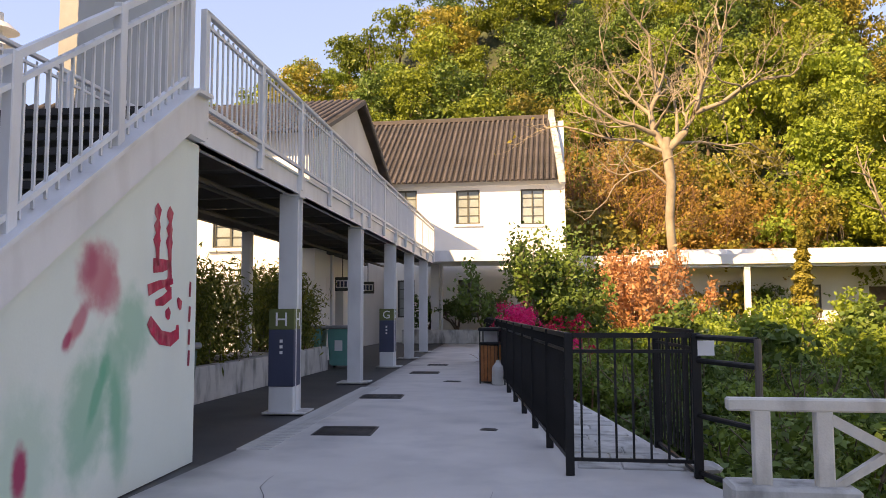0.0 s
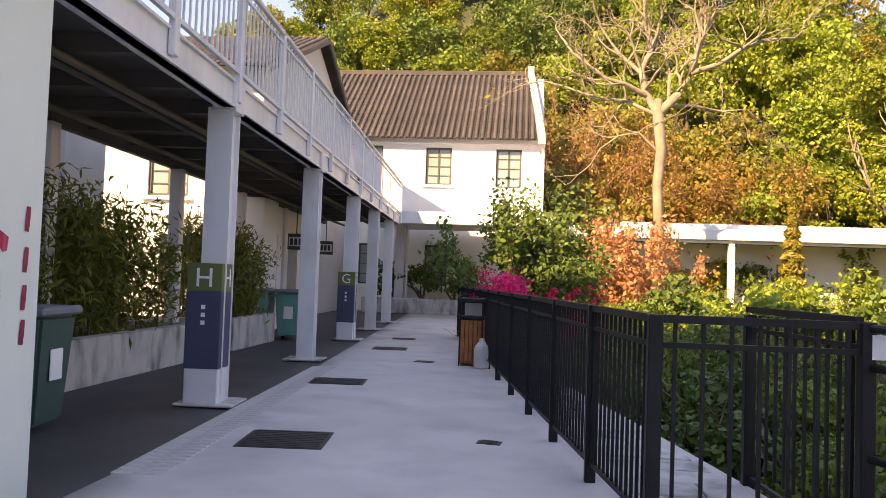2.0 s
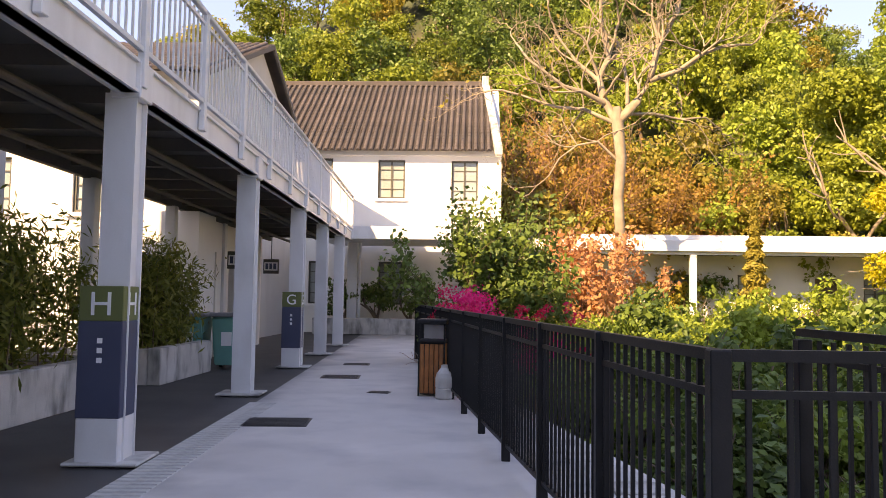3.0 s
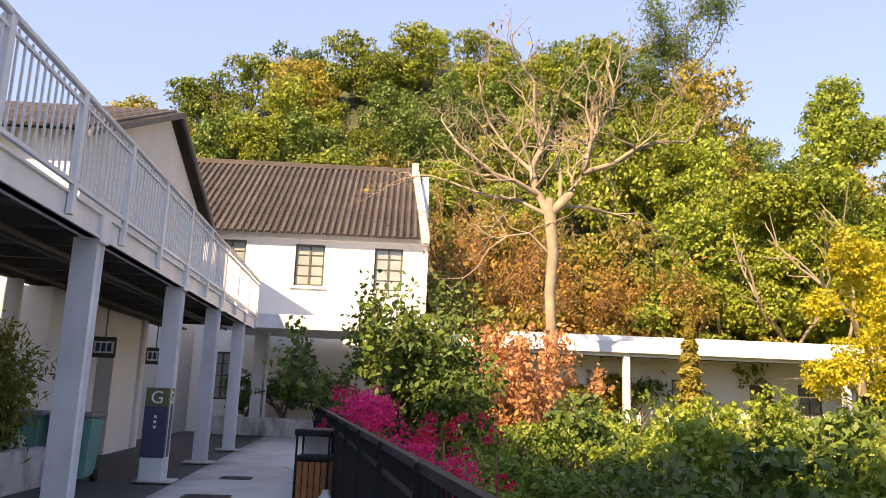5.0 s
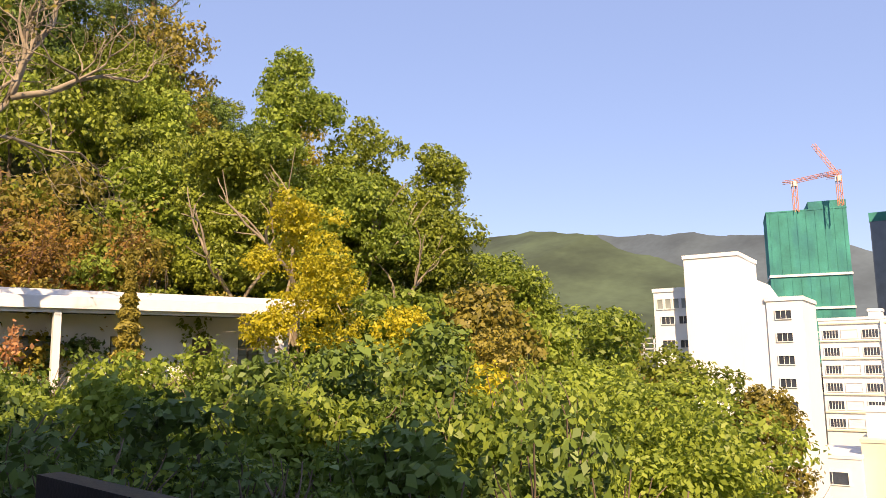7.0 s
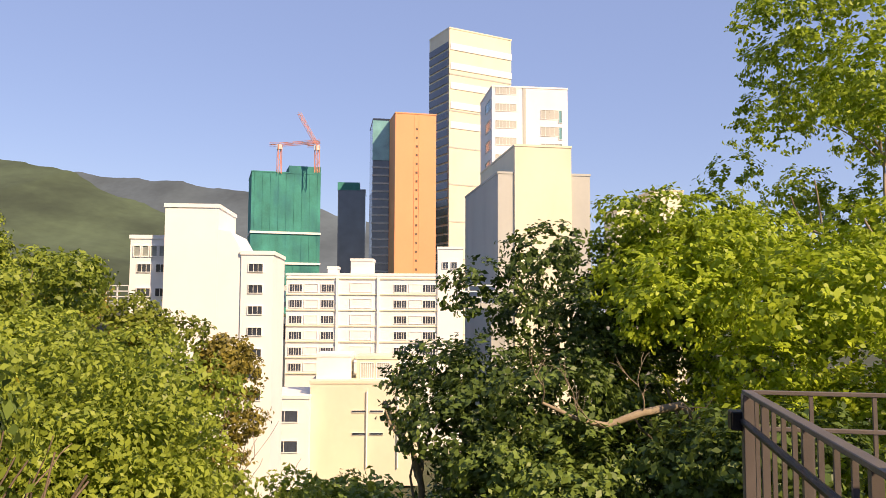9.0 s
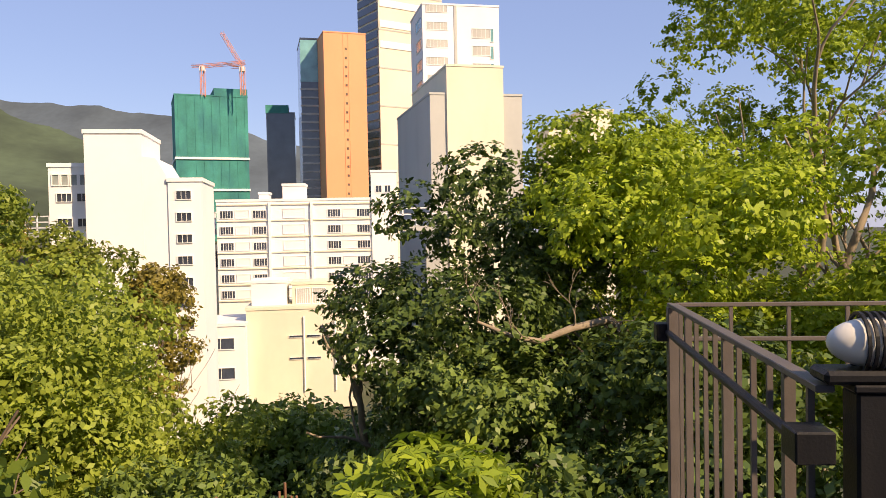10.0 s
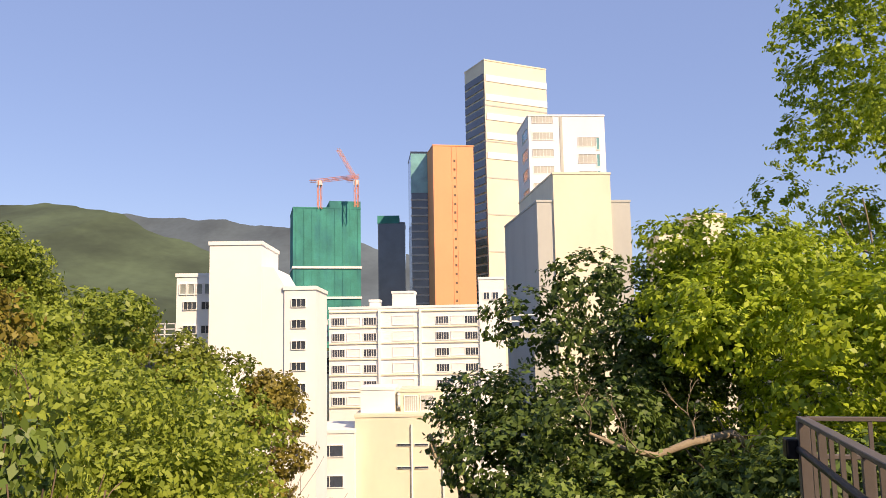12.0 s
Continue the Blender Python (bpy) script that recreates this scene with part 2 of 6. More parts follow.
def mesh_arrays(name, verts, faces):
    """A mesh from numpy vertices and one face array of equal-sided faces."""
    verts, faces = np.asarray(verts, np.float32), np.asarray(faces, np.int32)
    me = bpy.data.meshes.new(name)
    k = faces.shape[1]
    me.vertices.add(len(verts))
    me.vertices.foreach_set("co", verts.ravel())
    me.loops.add(faces.size)
    me.loops.foreach_set("vertex_index", faces.ravel())
    me.polygons.add(len(faces))
    me.polygons.foreach_set("loop_start", np.arange(0, faces.size, k, dtype=np.int32))
    me.update(calc_edges=True)
    return me


def box(bm, x0, y0, z0, x1, y1, z1, bevel=0.0):
    r = bmesh.ops.create_cube(bm, size=1.0)
    vs = r["verts"]
    for v in vs:
        v.co = Vector((x0 + (v.co.x + 0.5) * (x1 - x0), y0 + (v.co.y + 0.5) * (y1 - y0), z0 + (v.co.z + 0.5) * (z1 - z0)))
    if bevel:
        es = list({e for v in vs for e in v.link_edges})
        bmesh.ops.bevel(bm, geom=es, offset=bevel, segments=1, affect="EDGES")
    return vs


def tube(bm, a, b, r0, r1=None, sides=8):
    a, b = Vector(a), Vector(b)
    d = b - a
    m = Matrix.Translation((a + b) / 2) @ d.to_track_quat("Z", "Y").to_matrix().to_4x4()
    return bmesh.ops.create_cone(bm, cap_ends=True, segments=sides, radius1=r0, radius2=r1 if r1 is not None else r0, depth=d.length, matrix=m)["verts"]


def prism(bm, outline, axis, lo, hi):
    """An outline of (p, q) points carried along an axis from lo to hi."""
    def at(p, q, w):
        return {"x": (w, p, q), "y": (p, w, q), "z": (p, q, w)}[axis]
    a = [bm.verts.new(at(p, q, lo)) for p, q in outline]
    b = [bm.verts.new(at(p, q, hi)) for p, q in outline]
    n = len(a)
    bm.faces.new(a)
    bm.faces.new(b[::-1])
    for k in range(n):
        bm.faces.new((a[k], b[k], b[(k + 1) % n], a[(k + 1) % n]))
    bmesh.ops.recalc_face_normals(bm, faces=bm.faces)
    return a + b


def finish(name, bm, mat):
    me = bpy.data.meshes.new(name)
    bm.to_mesh(me)
    bm.free()
    me.materials.append(mat)
    return me


def part(name, bm, mat, parent, label=""):
    """One mesh object under a thing or a part; bm may be a bmesh or a finished mesh."""
    me = bm if isinstance(bm, bpy.types.Mesh) else finish(name, bm, mat)
    if not me.materials:
        me.materials.append(mat)
    ob = new(name, me)
    ob.parent = parent
    if label:
        tagged(ob, label)
    return ob


def thing(name, m, label, category, group="", kind=""):
    ob = new(name)
    ob.matrix_basis = m
    ob.empty_display_size = 0.2
    return tagged(ob, label, category, group, kind)


def solid(name, bm, mat, label="", category="", kind="", m=None, group=""):
    ob = new(name, bm if isinstance(bm, bpy.types.Mesh) else finish(name, bm, mat))
    if not ob.data.materials:
        ob.data.materials.append(mat)
    if m is not None:
        ob.matrix_basis = m
    return tagged(ob, label, category, group, kind)


def box_mesh(name, mat, *dims, bevel=0.0):
    bm = bmesh.new()
    box(bm, *dims, bevel=bevel)
    return finish(name, bm, mat)


RNG = np.random.default_rng(7)


def leaves(name, centres, outward, size, mat, length=1.7, spread=0.7, droop=0.0, rng=RNG, up=0.25):
    """Folded diamond leaves at the centres, facing roughly outward."""
    n = len(centres)
    nrm = outward + rng.normal(0, spread, (n, 3))
    nrm[:, 2] += up
    nrm /= np.linalg.norm(nrm, axis=1)[:, None] + 1e-9
    ref = rng.normal(0, 1, (n, 3))
    ref[:, 2] -= droop
    along = ref - nrm * (ref * nrm).sum(1)[:, None]
    along /= np.linalg.norm(along, axis=1)[:, None] + 1e-9
    side = np.cross(nrm, along)
    s = (size * rng.uniform(0.6, 1.25, n))[:, None]
    c = np.asarray(centres)
    base, tip = c - along * s * length * 0.5, c + along * s * length * 0.5 - nrm * s * 0.15
    le, ri = c + side * s * 0.5 + nrm * s * 0.14, c - side * s * 0.5 + nrm * s * 0.14
    verts = np.stack([base, ri, tip, le], 1).reshape(-1, 3)
    faces = np.arange(4 * n).reshape(-1, 4)
    me = mesh_arrays(name, verts, faces)
    me.materials.append(mat)
    return me


def blob_points(blobs, per_area, rng=RNG, shell=0.35, clump=7, clump_r=0.22):
    """Points in clumps over the outer shells of ellipsoids (x, y, z, rx, ry, rz), and their outward directions."""
    pts, outs = [], []
    for x, y, z, rx, ry, rz in blobs:
        n = max(6, int(per_area * 4 * math.pi * ((rx * ry + ry * rz + rx * rz) / 3) / clump))
        d = rng.normal(0, 1, (n, 3))
        d /= np.linalg.norm(d, axis=1)[:, None]
        d = d[d[:, 2] > -0.75]
        r = 1 - shell * rng.random(len(d)) ** 1.5 + rng.normal(0, 0.05, len(d))
        p = np.array([x, y, z]) + d * r[:, None] * [rx, ry, rz]
        k = np.repeat(np.arange(len(p)), clump)
        pts.append(p[k] + rng.normal(0, clump_r, (len(k), 3)) * [1, 1, 0.7])
        outs.append(d[k])
    return np.concatenate(pts), np.concatenate(outs)


def tubes_mesh(name, lines, mat, sides=5):
    """Tapered tubes along polylines of (point, radius)."""
    V, F, base = [], [], 0
    ang = np.arange(sides) * 2 * math.pi / sides
    for line in lines:
        P = np.array([p for p, r in line], float)
        R = np.array([r for p, r in line], float)
        T = np.gradient(P, axis=0)
        T /= np.linalg.norm(T, axis=1)[:, None] + 1e-9
        up = np.where(np.abs(T[:, 2:3]) > 0.9, [[1.0, 0, 0]], [[0, 0, 1.0]])
        A = np.cross(T, up)
        A /= np.linalg.norm(A, axis=1)[:, None] + 1e-9
        B = np.cross(T, A)
        ring = P[:, None] + R[:, None, None] * (np.cos(ang)[None, :, None] * A[:, None] + np.sin(ang)[None, :, None] * B[:, None])
        V.append(ring.reshape(-1, 3))
        m = len(P)
        for i in range(m - 1):
            for j in range(sides):
                k = (j + 1) % sides
                F.append((base + i * sides + j, base + i * sides + k, base + (i + 1) * sides + k, base + (i + 1) * sides + j))
        base += m * sides
    me = mesh_arrays(name, np.concatenate(V), np.array(F))
    me.materials.append(mat)
    for p in me.polygons:
        p.use_smooth = True
    return me


def grow(start, direction, length, radius, depth, rng, spread=0.55, lift=0.12, shrink=0.72, kids=(2, 3), lines=None, tips=None, wob=0.16):
    """Branching polylines from a point; tips collects the ends of the last twigs."""
    lines = [] if lines is None else lines
    tips = [] if tips is None else tips
    p, d = np.array(start, float), np.array(direction, float)
    d /= np.linalg.norm(d)
    line = [(p.copy(), radius)]
    steps = 4
    for s in range(steps):
        d = d + rng.normal(0, wob, 3) + [0, 0, lift * 0.3]
        d /= np.linalg.norm(d)
        p = p + d * length / steps
        line.append((p.copy(), radius * (1 - 0.4 * (s + 1) / steps)))
    lines.append(line)
    if depth == 0:
        tips.append(p)
        return lines, tips
    for k in range(rng.integers(kids[0], kids[1] + 1)):
        a = rng.normal(0, 1, 3)
        a -= d * (a @ d)
        a /= np.linalg.norm(a)
        grow(line[-1][0] if k < 2 else line[rng.integers(2, 4)][0], d + a * spread * rng.uniform(0.7, 1.5) + [0, 0, lift], length * shrink * rng.uniform(0.75, 1.2), radius * 0.6 * rng.uniform(0.8, 1.05), depth - 1, rng, spread, lift, shrink, kids, lines, tips, wob)
    return lines, tips

# ---- ground, hill and distance ----


def smooth(a, b, v):
    t = np.clip((v - a) / (b - a), 0, 1)
    return t * t * (3 - 2 * t)


def land(x, y):
    """Height of the ground: garden beside the walk, valley to +x, wooded hill to +y."""
    z = -1.3 - 1.2 * smooth(2, 9, x) * smooth(16, 8, y) - 3.0 * smooth(8, 18, x) * smooth(26, 12, y) - 24 * smooth(16, 60, x) * smooth(60, 25, y - 0.25 * x)
    z = z + (1.25 * smooth(3.5, 1.2, x) * smooth(16, 30, y))
    top = 38 - 18.5 * smooth(12, 46, x) - 10 * smooth(45, 80, x) - 8 * smooth(80, 130, x) - 25 * smooth(6, -50, x)
    z = z + top * smooth(35, 86, y + 0.10 * np.abs(x)) * smooth(190, 60, x)
    z = z - 24 * smooth(60, 120, x)* smooth(90, 50, y)
    return np.maximum(z, -30)


gx = np.concatenate([[-3000, -1200, -500, -200], np.linspace(-90, 120, 85), [150, 200, 300, 500, 900, 1600, 3000]])
gy = np.concatenate([[-3000, -1200, -500, -200, -100, -50, -25], np.linspace(-10, 130, 71), [160, 220, 350, 700, 1500, 3000]])
GX, GY = np.meshgrid(gx, gy)
GZ = land(GX, GY)
under = (GX > -60) & (GX < 2.5) & (GY > -60) & (GY < 33)
GZ = np.where(under, -1.5, GZ)
nx = len(gx)
quad = [(j * nx + i, j * nx + i + 1, (j + 1) * nx + i + 1, (j + 1) * nx + i) for j in range(len(gy) - 1) for i in range(nx - 1)]
ground_mesh = mesh_arrays("ground", np.stack([GX, GY, GZ], -1).reshape(-1, 3), quad)
for p in ground_mesh.polygons:
    p.use_smooth = True
solid("ground", ground_mesh, M["ground"], "overgrown green and brown ground falling to a valley", "ground", "structure")


def ridge(name, x0, ys, heights, mat, seed, label):
    """A far mountain range that runs along y at distance x0, sloping towards the valley."""
    rng = np.random.default_rng(seed)
    y = np.linspace(ys[0], ys[-1], 140)
    h = np.interp(y, ys, heights)
    rows = 16
    V = []
    for r in range(rows):
        f = r / (rows - 1)
        z = -30 + (h + 30) * f ** 1.25
        bumps = np.array([noise.fractal(Vector((yy * 0.012, r * 0.4, seed)), 1.0, 2.0, 5) for yy in y])
        V.append(np.stack([x0 - 500 * (1 - f) + bumps * 16, y, z + bumps * (3 + 6 * f)], -1))
    V = np.concatenate(V)
    n = len(y)
    F = [(r * n + i, r * n + i + 1, (r + 1) * n + i + 1, (r + 1) * n + i) for r in range(rows - 1) for i in range(n - 1)]
    me = mesh_arrays(name, V, F)
    for p in me.polygons:
        p.use_smooth = True
    return solid(name, me, mat, label, "mountain", "structure")


ridge("backdrop", 1300, [250, 330, 600, 700, 760, 900, 980, 1060, 1150, 1300, 1700], [74, 124, 209, 214, 229, 239, 254, 259, 249, 259, 274], M["hill_farther_hazed"], 3, "wooded mountains beyond the town, haze put into their colour")
ridge("backdrop", 620, [215, 270, 330, 400, 440, 480, 530, 600, 800], [-14, 26, 61, 88, 106, 124, 132, 138, 146], M["hill_far"], 5, "green wooded hillside across the valley")

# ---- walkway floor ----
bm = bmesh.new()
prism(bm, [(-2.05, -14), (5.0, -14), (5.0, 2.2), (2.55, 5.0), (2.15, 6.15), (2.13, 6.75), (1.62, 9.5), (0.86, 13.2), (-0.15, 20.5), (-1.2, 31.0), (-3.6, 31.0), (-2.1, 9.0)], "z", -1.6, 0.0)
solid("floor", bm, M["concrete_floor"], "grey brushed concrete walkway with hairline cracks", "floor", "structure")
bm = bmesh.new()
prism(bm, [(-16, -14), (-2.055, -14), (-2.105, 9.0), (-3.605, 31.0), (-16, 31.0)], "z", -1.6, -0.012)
solid("floor", bm, M["dark_floor"], "dark damp concrete under the raised walkway, deck shade in its colour", "floor", "structure")

# ---- raised walkway on columns ----
DECK = pose(-2.42, 9.6, 0, 0, 0, 3.03)
S = M["steel_paint"]
deck = thing("raised_walkway", DECK, "grey painted steel footbridge with baluster railing on columns", "footbridge")
V0, V1 = -3.25, 15.9
bm = bmesh.new()
box(bm, -0.10, V0, 2.90, 0.0, V1, 3.17)
box(bm, -0.16, V0, 2.90, 0.03, V1, 2.925)
box(bm, -0.16, V0, 3.145, 0.03, V1, 3.17)
part("edge_beam", bm, S, deck, "grey steel channel beam with flanges")
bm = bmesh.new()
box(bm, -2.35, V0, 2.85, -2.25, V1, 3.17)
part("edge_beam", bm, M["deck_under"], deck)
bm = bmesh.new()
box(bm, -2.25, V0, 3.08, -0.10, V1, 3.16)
part("deck_slab", bm, M["deck_under"], deck, "dark brown underside of the deck")
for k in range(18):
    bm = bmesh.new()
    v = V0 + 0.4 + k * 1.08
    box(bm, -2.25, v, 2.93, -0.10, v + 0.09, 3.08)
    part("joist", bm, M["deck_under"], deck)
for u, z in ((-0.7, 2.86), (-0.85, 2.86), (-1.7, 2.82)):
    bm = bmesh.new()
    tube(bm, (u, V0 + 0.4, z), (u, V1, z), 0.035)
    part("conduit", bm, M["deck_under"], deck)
for k, v in enumerate((-0.06, 4.05, 7.9, 11.0, 14.15)):
    bm = bmesh.new()
    box(bm, -0.17, v, 0.0, -0.03, v + 0.20, 2.9)
    box(bm, -0.24, v - 0.015, 0.0, 0.01, v + 0.0, 2.9)
    box(bm, -0.24, v + 0.2, 0.0, 0.01, v + 0.215, 2.9)
    box(bm, -0.20, v - 0.03, 2.86, 0.045, v + 0.23, 3.16, 0.01)
    column = part("column", bm, S, deck, "grey painted steel column")
    bm = bmesh.new()
    box(bm, -0.42, v - 0.13, 0.002, 0.16, v + 0.36, 0.03, 0.01)
    part("base_plate", bm, M["old_concrete"], column)
    if k in (0, 2):
        bm = bmesh.new()
        box(bm, -0.335, v - 0.09, 0.0, -0.005, v + 0.225, 0.36, 0.008)
        part("column_casing", bm, S, column)
        bm = bmesh.new()
        box(bm, -0.34, v - 0.095, 0.36, 0.0, v + 0.23, 1.10, 0.006)
        part("lower_band", bm, M["navy_band"], column, "dark navy painted sign band")
        bm = bmesh.new()
        box(bm, -0.34, v - 0.095, 1.10, 0.0, v + 0.23, 1.37, 0.006)
        part("letter_band", bm, M["olive_band"], column, "band with a white letter")
        for face in range(2):
            cu = bpy.data.curves.new("letter", "FONT")
            cu.body, cu.size, cu.extrude, cu.align_x = "HG"[k // 2], 0.26, 0.002, "CENTER"
            tmp = new("letter", cu)
            lm = bpy.data.meshes.new_from_object(tmp)
            bpy.data.objects.remove(tmp)
            lm.materials.append(M["sign_white"])
            lt = part("letter", lm, M["sign_white"], column, "white sign letter")
            lt.matrix_basis = pose(-0.17, v - 0.099, 1.145, 90, 0, 0) if face == 0 else pose(0.004, v + 0.07, 1.145, 90, 0, 90)
        for r in range(3):
            bm = bmesh.new()
            box(bm, -0.19, v - 0.099, 0.93 - r * 0.075, -0.15, v - 0.096, 0.97 - r * 0.075)
            part("sign_bar", bm, M["sign_white"], column)
for v in (0.6, 4.2, 7.4, 10.7, 14.0):
    bm = bmesh.new()
    box(bm, -2.36, v, 0.0, -2.18, v + 0.18, 2.86, 0.01)
    part("column", bm, S, deck)
rail_post = box_mesh("railing_post", S, -0.03, -0.045, 2.95, 0.03, 0.045, 4.17, bevel=0.006)
baluster = box_mesh("baluster", S, -0.009, -0.009, 3.27, 0.009, 0.009, 4.10)
for side_u in (0.035, -2.33):
    bm = bmesh.new()
    box(bm, side_u - 0.03, V0, 4.13, side_u + 0.03, V1, 4.18, 0.008)
    part("handrail", bm, S, deck)
    bm = bmesh.new()
    box(bm, side_u - 0.015, V0, 4.02, side_u + 0.015, V1, 4.05)
    part("handrail", bm, S, deck)
    bm = bmesh.new()
    box(bm, side_u - 0.02, V0, 3.23, side_u + 0.02, V1, 3.27)
    part("handrail", bm, S, deck)
    n_post = 13
    for k in range(n_post):
        part("railing_post", rail_post, S, deck).location = (side_u, V0 + 0.03 + k * (V1 - V0 - 0.06) / (n_post - 1), 0)
    n_bal = 145 if side_u > 0 else 100
    for k in range(n_bal):
        part("baluster", baluster, S, deck).location = (side_u, V0 + (k + 0.5) * (V1 - V0) / n_bal, 0)

# ---- stair with painted side wall ----
STAIR = pose(-2.245, 6.28, 0, 0, 0, 3.6)
stair = thing("stair", STAIR, "concrete stair with grey stringer and steel railing", "stair")
SL = 0.64
wall_mat = material("mural_plaster", (0.69, 0.74, 0.66), 0.8, 0, 0.04, 1.1, 0.08, 45, (0.60, 0.64, 0.57), 0.25)


def mural(mat, spots):
    """Soft watercolour washes: ellipses (v, z, rv, rz, lean, colour, amount) blended over the plaster with ragged edges."""
    n, l = mat.node_tree.nodes, mat.node_tree.links
    b = n["Principled BSDF"]
    colour = b.inputs["Base Color"].links[0].from_socket
    tc = n.new("ShaderNodeTexCoord")
    rag = n.new("ShaderNodeTexNoise")
    rag.inputs["Scale"].default_value, rag.inputs["Detail"].default_value = 7, 6
    l.new(tc.outputs["Object"], rag.inputs["Vector"])
    for v, z, rv, rz, lean, col, amount in spots:
        mp = n.new("ShaderNodeMapping")
        mp.vector_type = "TEXTURE"
        mp.inputs["Location"].default_value = (0, v + 0.12, z)
        mp.inputs["Rotation"].default_value = (radians(lean), 0, 0)
        mp.inputs["Scale"].default_value = (50, rv, rz)
        l.new(tc.outputs["Object"], mp.inputs["Vector"])
        ln = n.new("ShaderNodeVectorMath")
        ln.operation = "LENGTH"
        l.new(mp.outputs[0], ln.inputs[0])
        ad = n.new("ShaderNodeMath")
        ad.operation = "MULTIPLY_ADD"
        l.new(rag.outputs["Fac"], ad.inputs[0])
        ad.inputs[1].default_value = 0.7
        l.new(ln.outputs["Value"], ad.inputs[2])
        mr = n.new("ShaderNodeMapRange")
        mr.interpolation_type = "SMOOTHSTEP"
        mr.inputs["From Min"].default_value, mr.inputs["From Max"].default_value = 1.45, 0.75
        mr.inputs["To Max"].default_value = amount
        l.new(ad.outputs[0], mr.inputs["Value"])
        mx = n.new("ShaderNodeMix")
        mx.data_type = "RGBA"
        l.new(mr.outputs[0], mx.inputs["Factor"])
        l.new(colour, mx.inputs["A"])
        mx.inputs["B"].default_value = (*col, 1)
        colour = mx.outputs["Result"]
    l.new(colour, b.inputs["Base Color"])


PINK, ROSE, JADE, PALE = (0.55, 0.16, 0.19), (0.42, 0.02, 0.09), (0.10, 0.40, 0.24), (0.30, 0.52, 0.38)
mural(wall_mat, [(-1.18, 1.22, 0.33, 0.38, 18, PALE, 0.85), (-1.42, 0.98, 0.24, 0.34, 8, PALE, 0.8), (-1.78, 0.66, 0.35, 0.56, -16, PALE, 0.95), (-1.36, 0.55, 0.22, 0.50, 6, PALE, 0.85), (-2.45, 0.45, 0.36, 0.55, 0, PALE, 0.5),
                 (-1.66, 0.78, 0.07, 0.34, -26, JADE, 0.75), (-1.40, 0.66, 0.10, 0.36, 8, JADE, 0.6), (-1.56, 0.94, 0.09, 0.16, -20, JADE, 0.6),
                 (-1.68, 1.60, 0.31, 0.30, 12, PINK, 0.9), (-1.52, 1.50, 0.20, 0.20, 0, PINK, 0.6), (-1.80, 1.68, 0.13, 0.17, -8, ROSE, 0.5), (-1.92, 1.27, 0.09, 0.23, -42, PINK, 0.9), (-2.04, 1.17, 0.05, 0.09, -42, ROSE, 0.85), (-2.48, 0.40, 0.09, 0.22, 0, ROSE, 0.95)])
bm = bmesh.new()
prism(bm, [(0.10, 0.0), (0.10, 2.88), (-0.28, 2.88), (-4.78, 0.03), (-4.78, 0.0)], "x", -0.16, 0.0)
part("side_wall", bm, wall_mat, stair, "pale green plaster wall with a washed lotus painting")
bm = bmesh.new()
prism(bm, [(0.05, 2.90), (0.05, 3.30), (-0.26, 3.28), (-5.39, 0.02), (-4.85, 0.0), (-0.30, 2.90)], "x", -0.10, 0.09)
part("stringer", bm, S, stair, "grey painted steel stringer")
bm = bmesh.new()
prism(bm, [(0.05, 3.30), (0.05, 3.335), (-0.26, 3.315), (-5.39, 0.055), (-5.39, 0.02), (-0.26, 3.28)], "x", -0.14, 0.15)
part("stringer_flange", bm, S, stair)
for k in range(18):
    bm = bmesh.new()
    v, z = -0.28 * k, 3.16 - 0.18 * k
    box(bm, -2.2, v - 0.3, z - 0.06, -0.12, v, z)
    part("step", bm, M["grate"], stair)
for u in (0.04, -2.2):
    for dz, th in ((1.04, 0.028), (0.88, 0.018), (0.13, 0.02)):
        bm = bmesh.new()
        prism(bm, [(-0.26, 3.29 + dz - th), (-0.26, 3.29 + dz + th), (-5.2, 3.29 - 4.94 * SL + dz + th), (-5.2, 3.29 - 4.94 * SL + dz - th)], "x", u - 0.025, u + 0.025)
        part("handrail", bm, S, stair)
    for k in range(5):
        bm = bmesh.new()
        v = -0.26 - 1.18 * k
        box(bm, u - 0.035, v - 0.045, 3.2 + (v + 0.26) * SL, u + 0.035, v + 0.045, 4.36 + (v + 0.26) * SL, 0.006)
        part("railing_post", bm, S, stair)
    for k in range(40):
        bm = bmesh.new()
        v = -0.32 - 0.122 * k
        box(bm, u - 0.009, v - 0.009, 3.33 + (v + 0.26) * SL, u + 0.009, v + 0.009, 4.19 + (v + 0.26) * SL)
        part("baluster", bm, S, stair)


def stroke(points, name="brush_stroke", mat=None):
    """A brush stroke on the side wall: points of (v, z, half width)."""
    bm = bmesh.new()
    rows = []
    points = [(v * 1.32 - 0.15, 0.49 + z * 0.8085, w * 1.2) if name == "brush_stroke" else (v - 0.15, z * 0.85 + 0.385, w * 0.75) for v, z, w in points]
    for k, (v, z, w) in enumerate(points):
        a, b = points[max(k - 1, 0)], points[min(k + 1, len(points) - 1)]
        d = Vector((b[0] - a[0], b[1] - a[1])).normalized()
        rows.append((bm.verts.new((0.004, v - d.y * w, z + d.x * w)), bm.verts.new((0.004, v + d.y * w, z - d.x * w))))
    for p, q in zip(rows, rows[1:]):
        bm.faces.new((p[0], p[1], q[1], q[0]))
    part(name, bm, mat, stair)


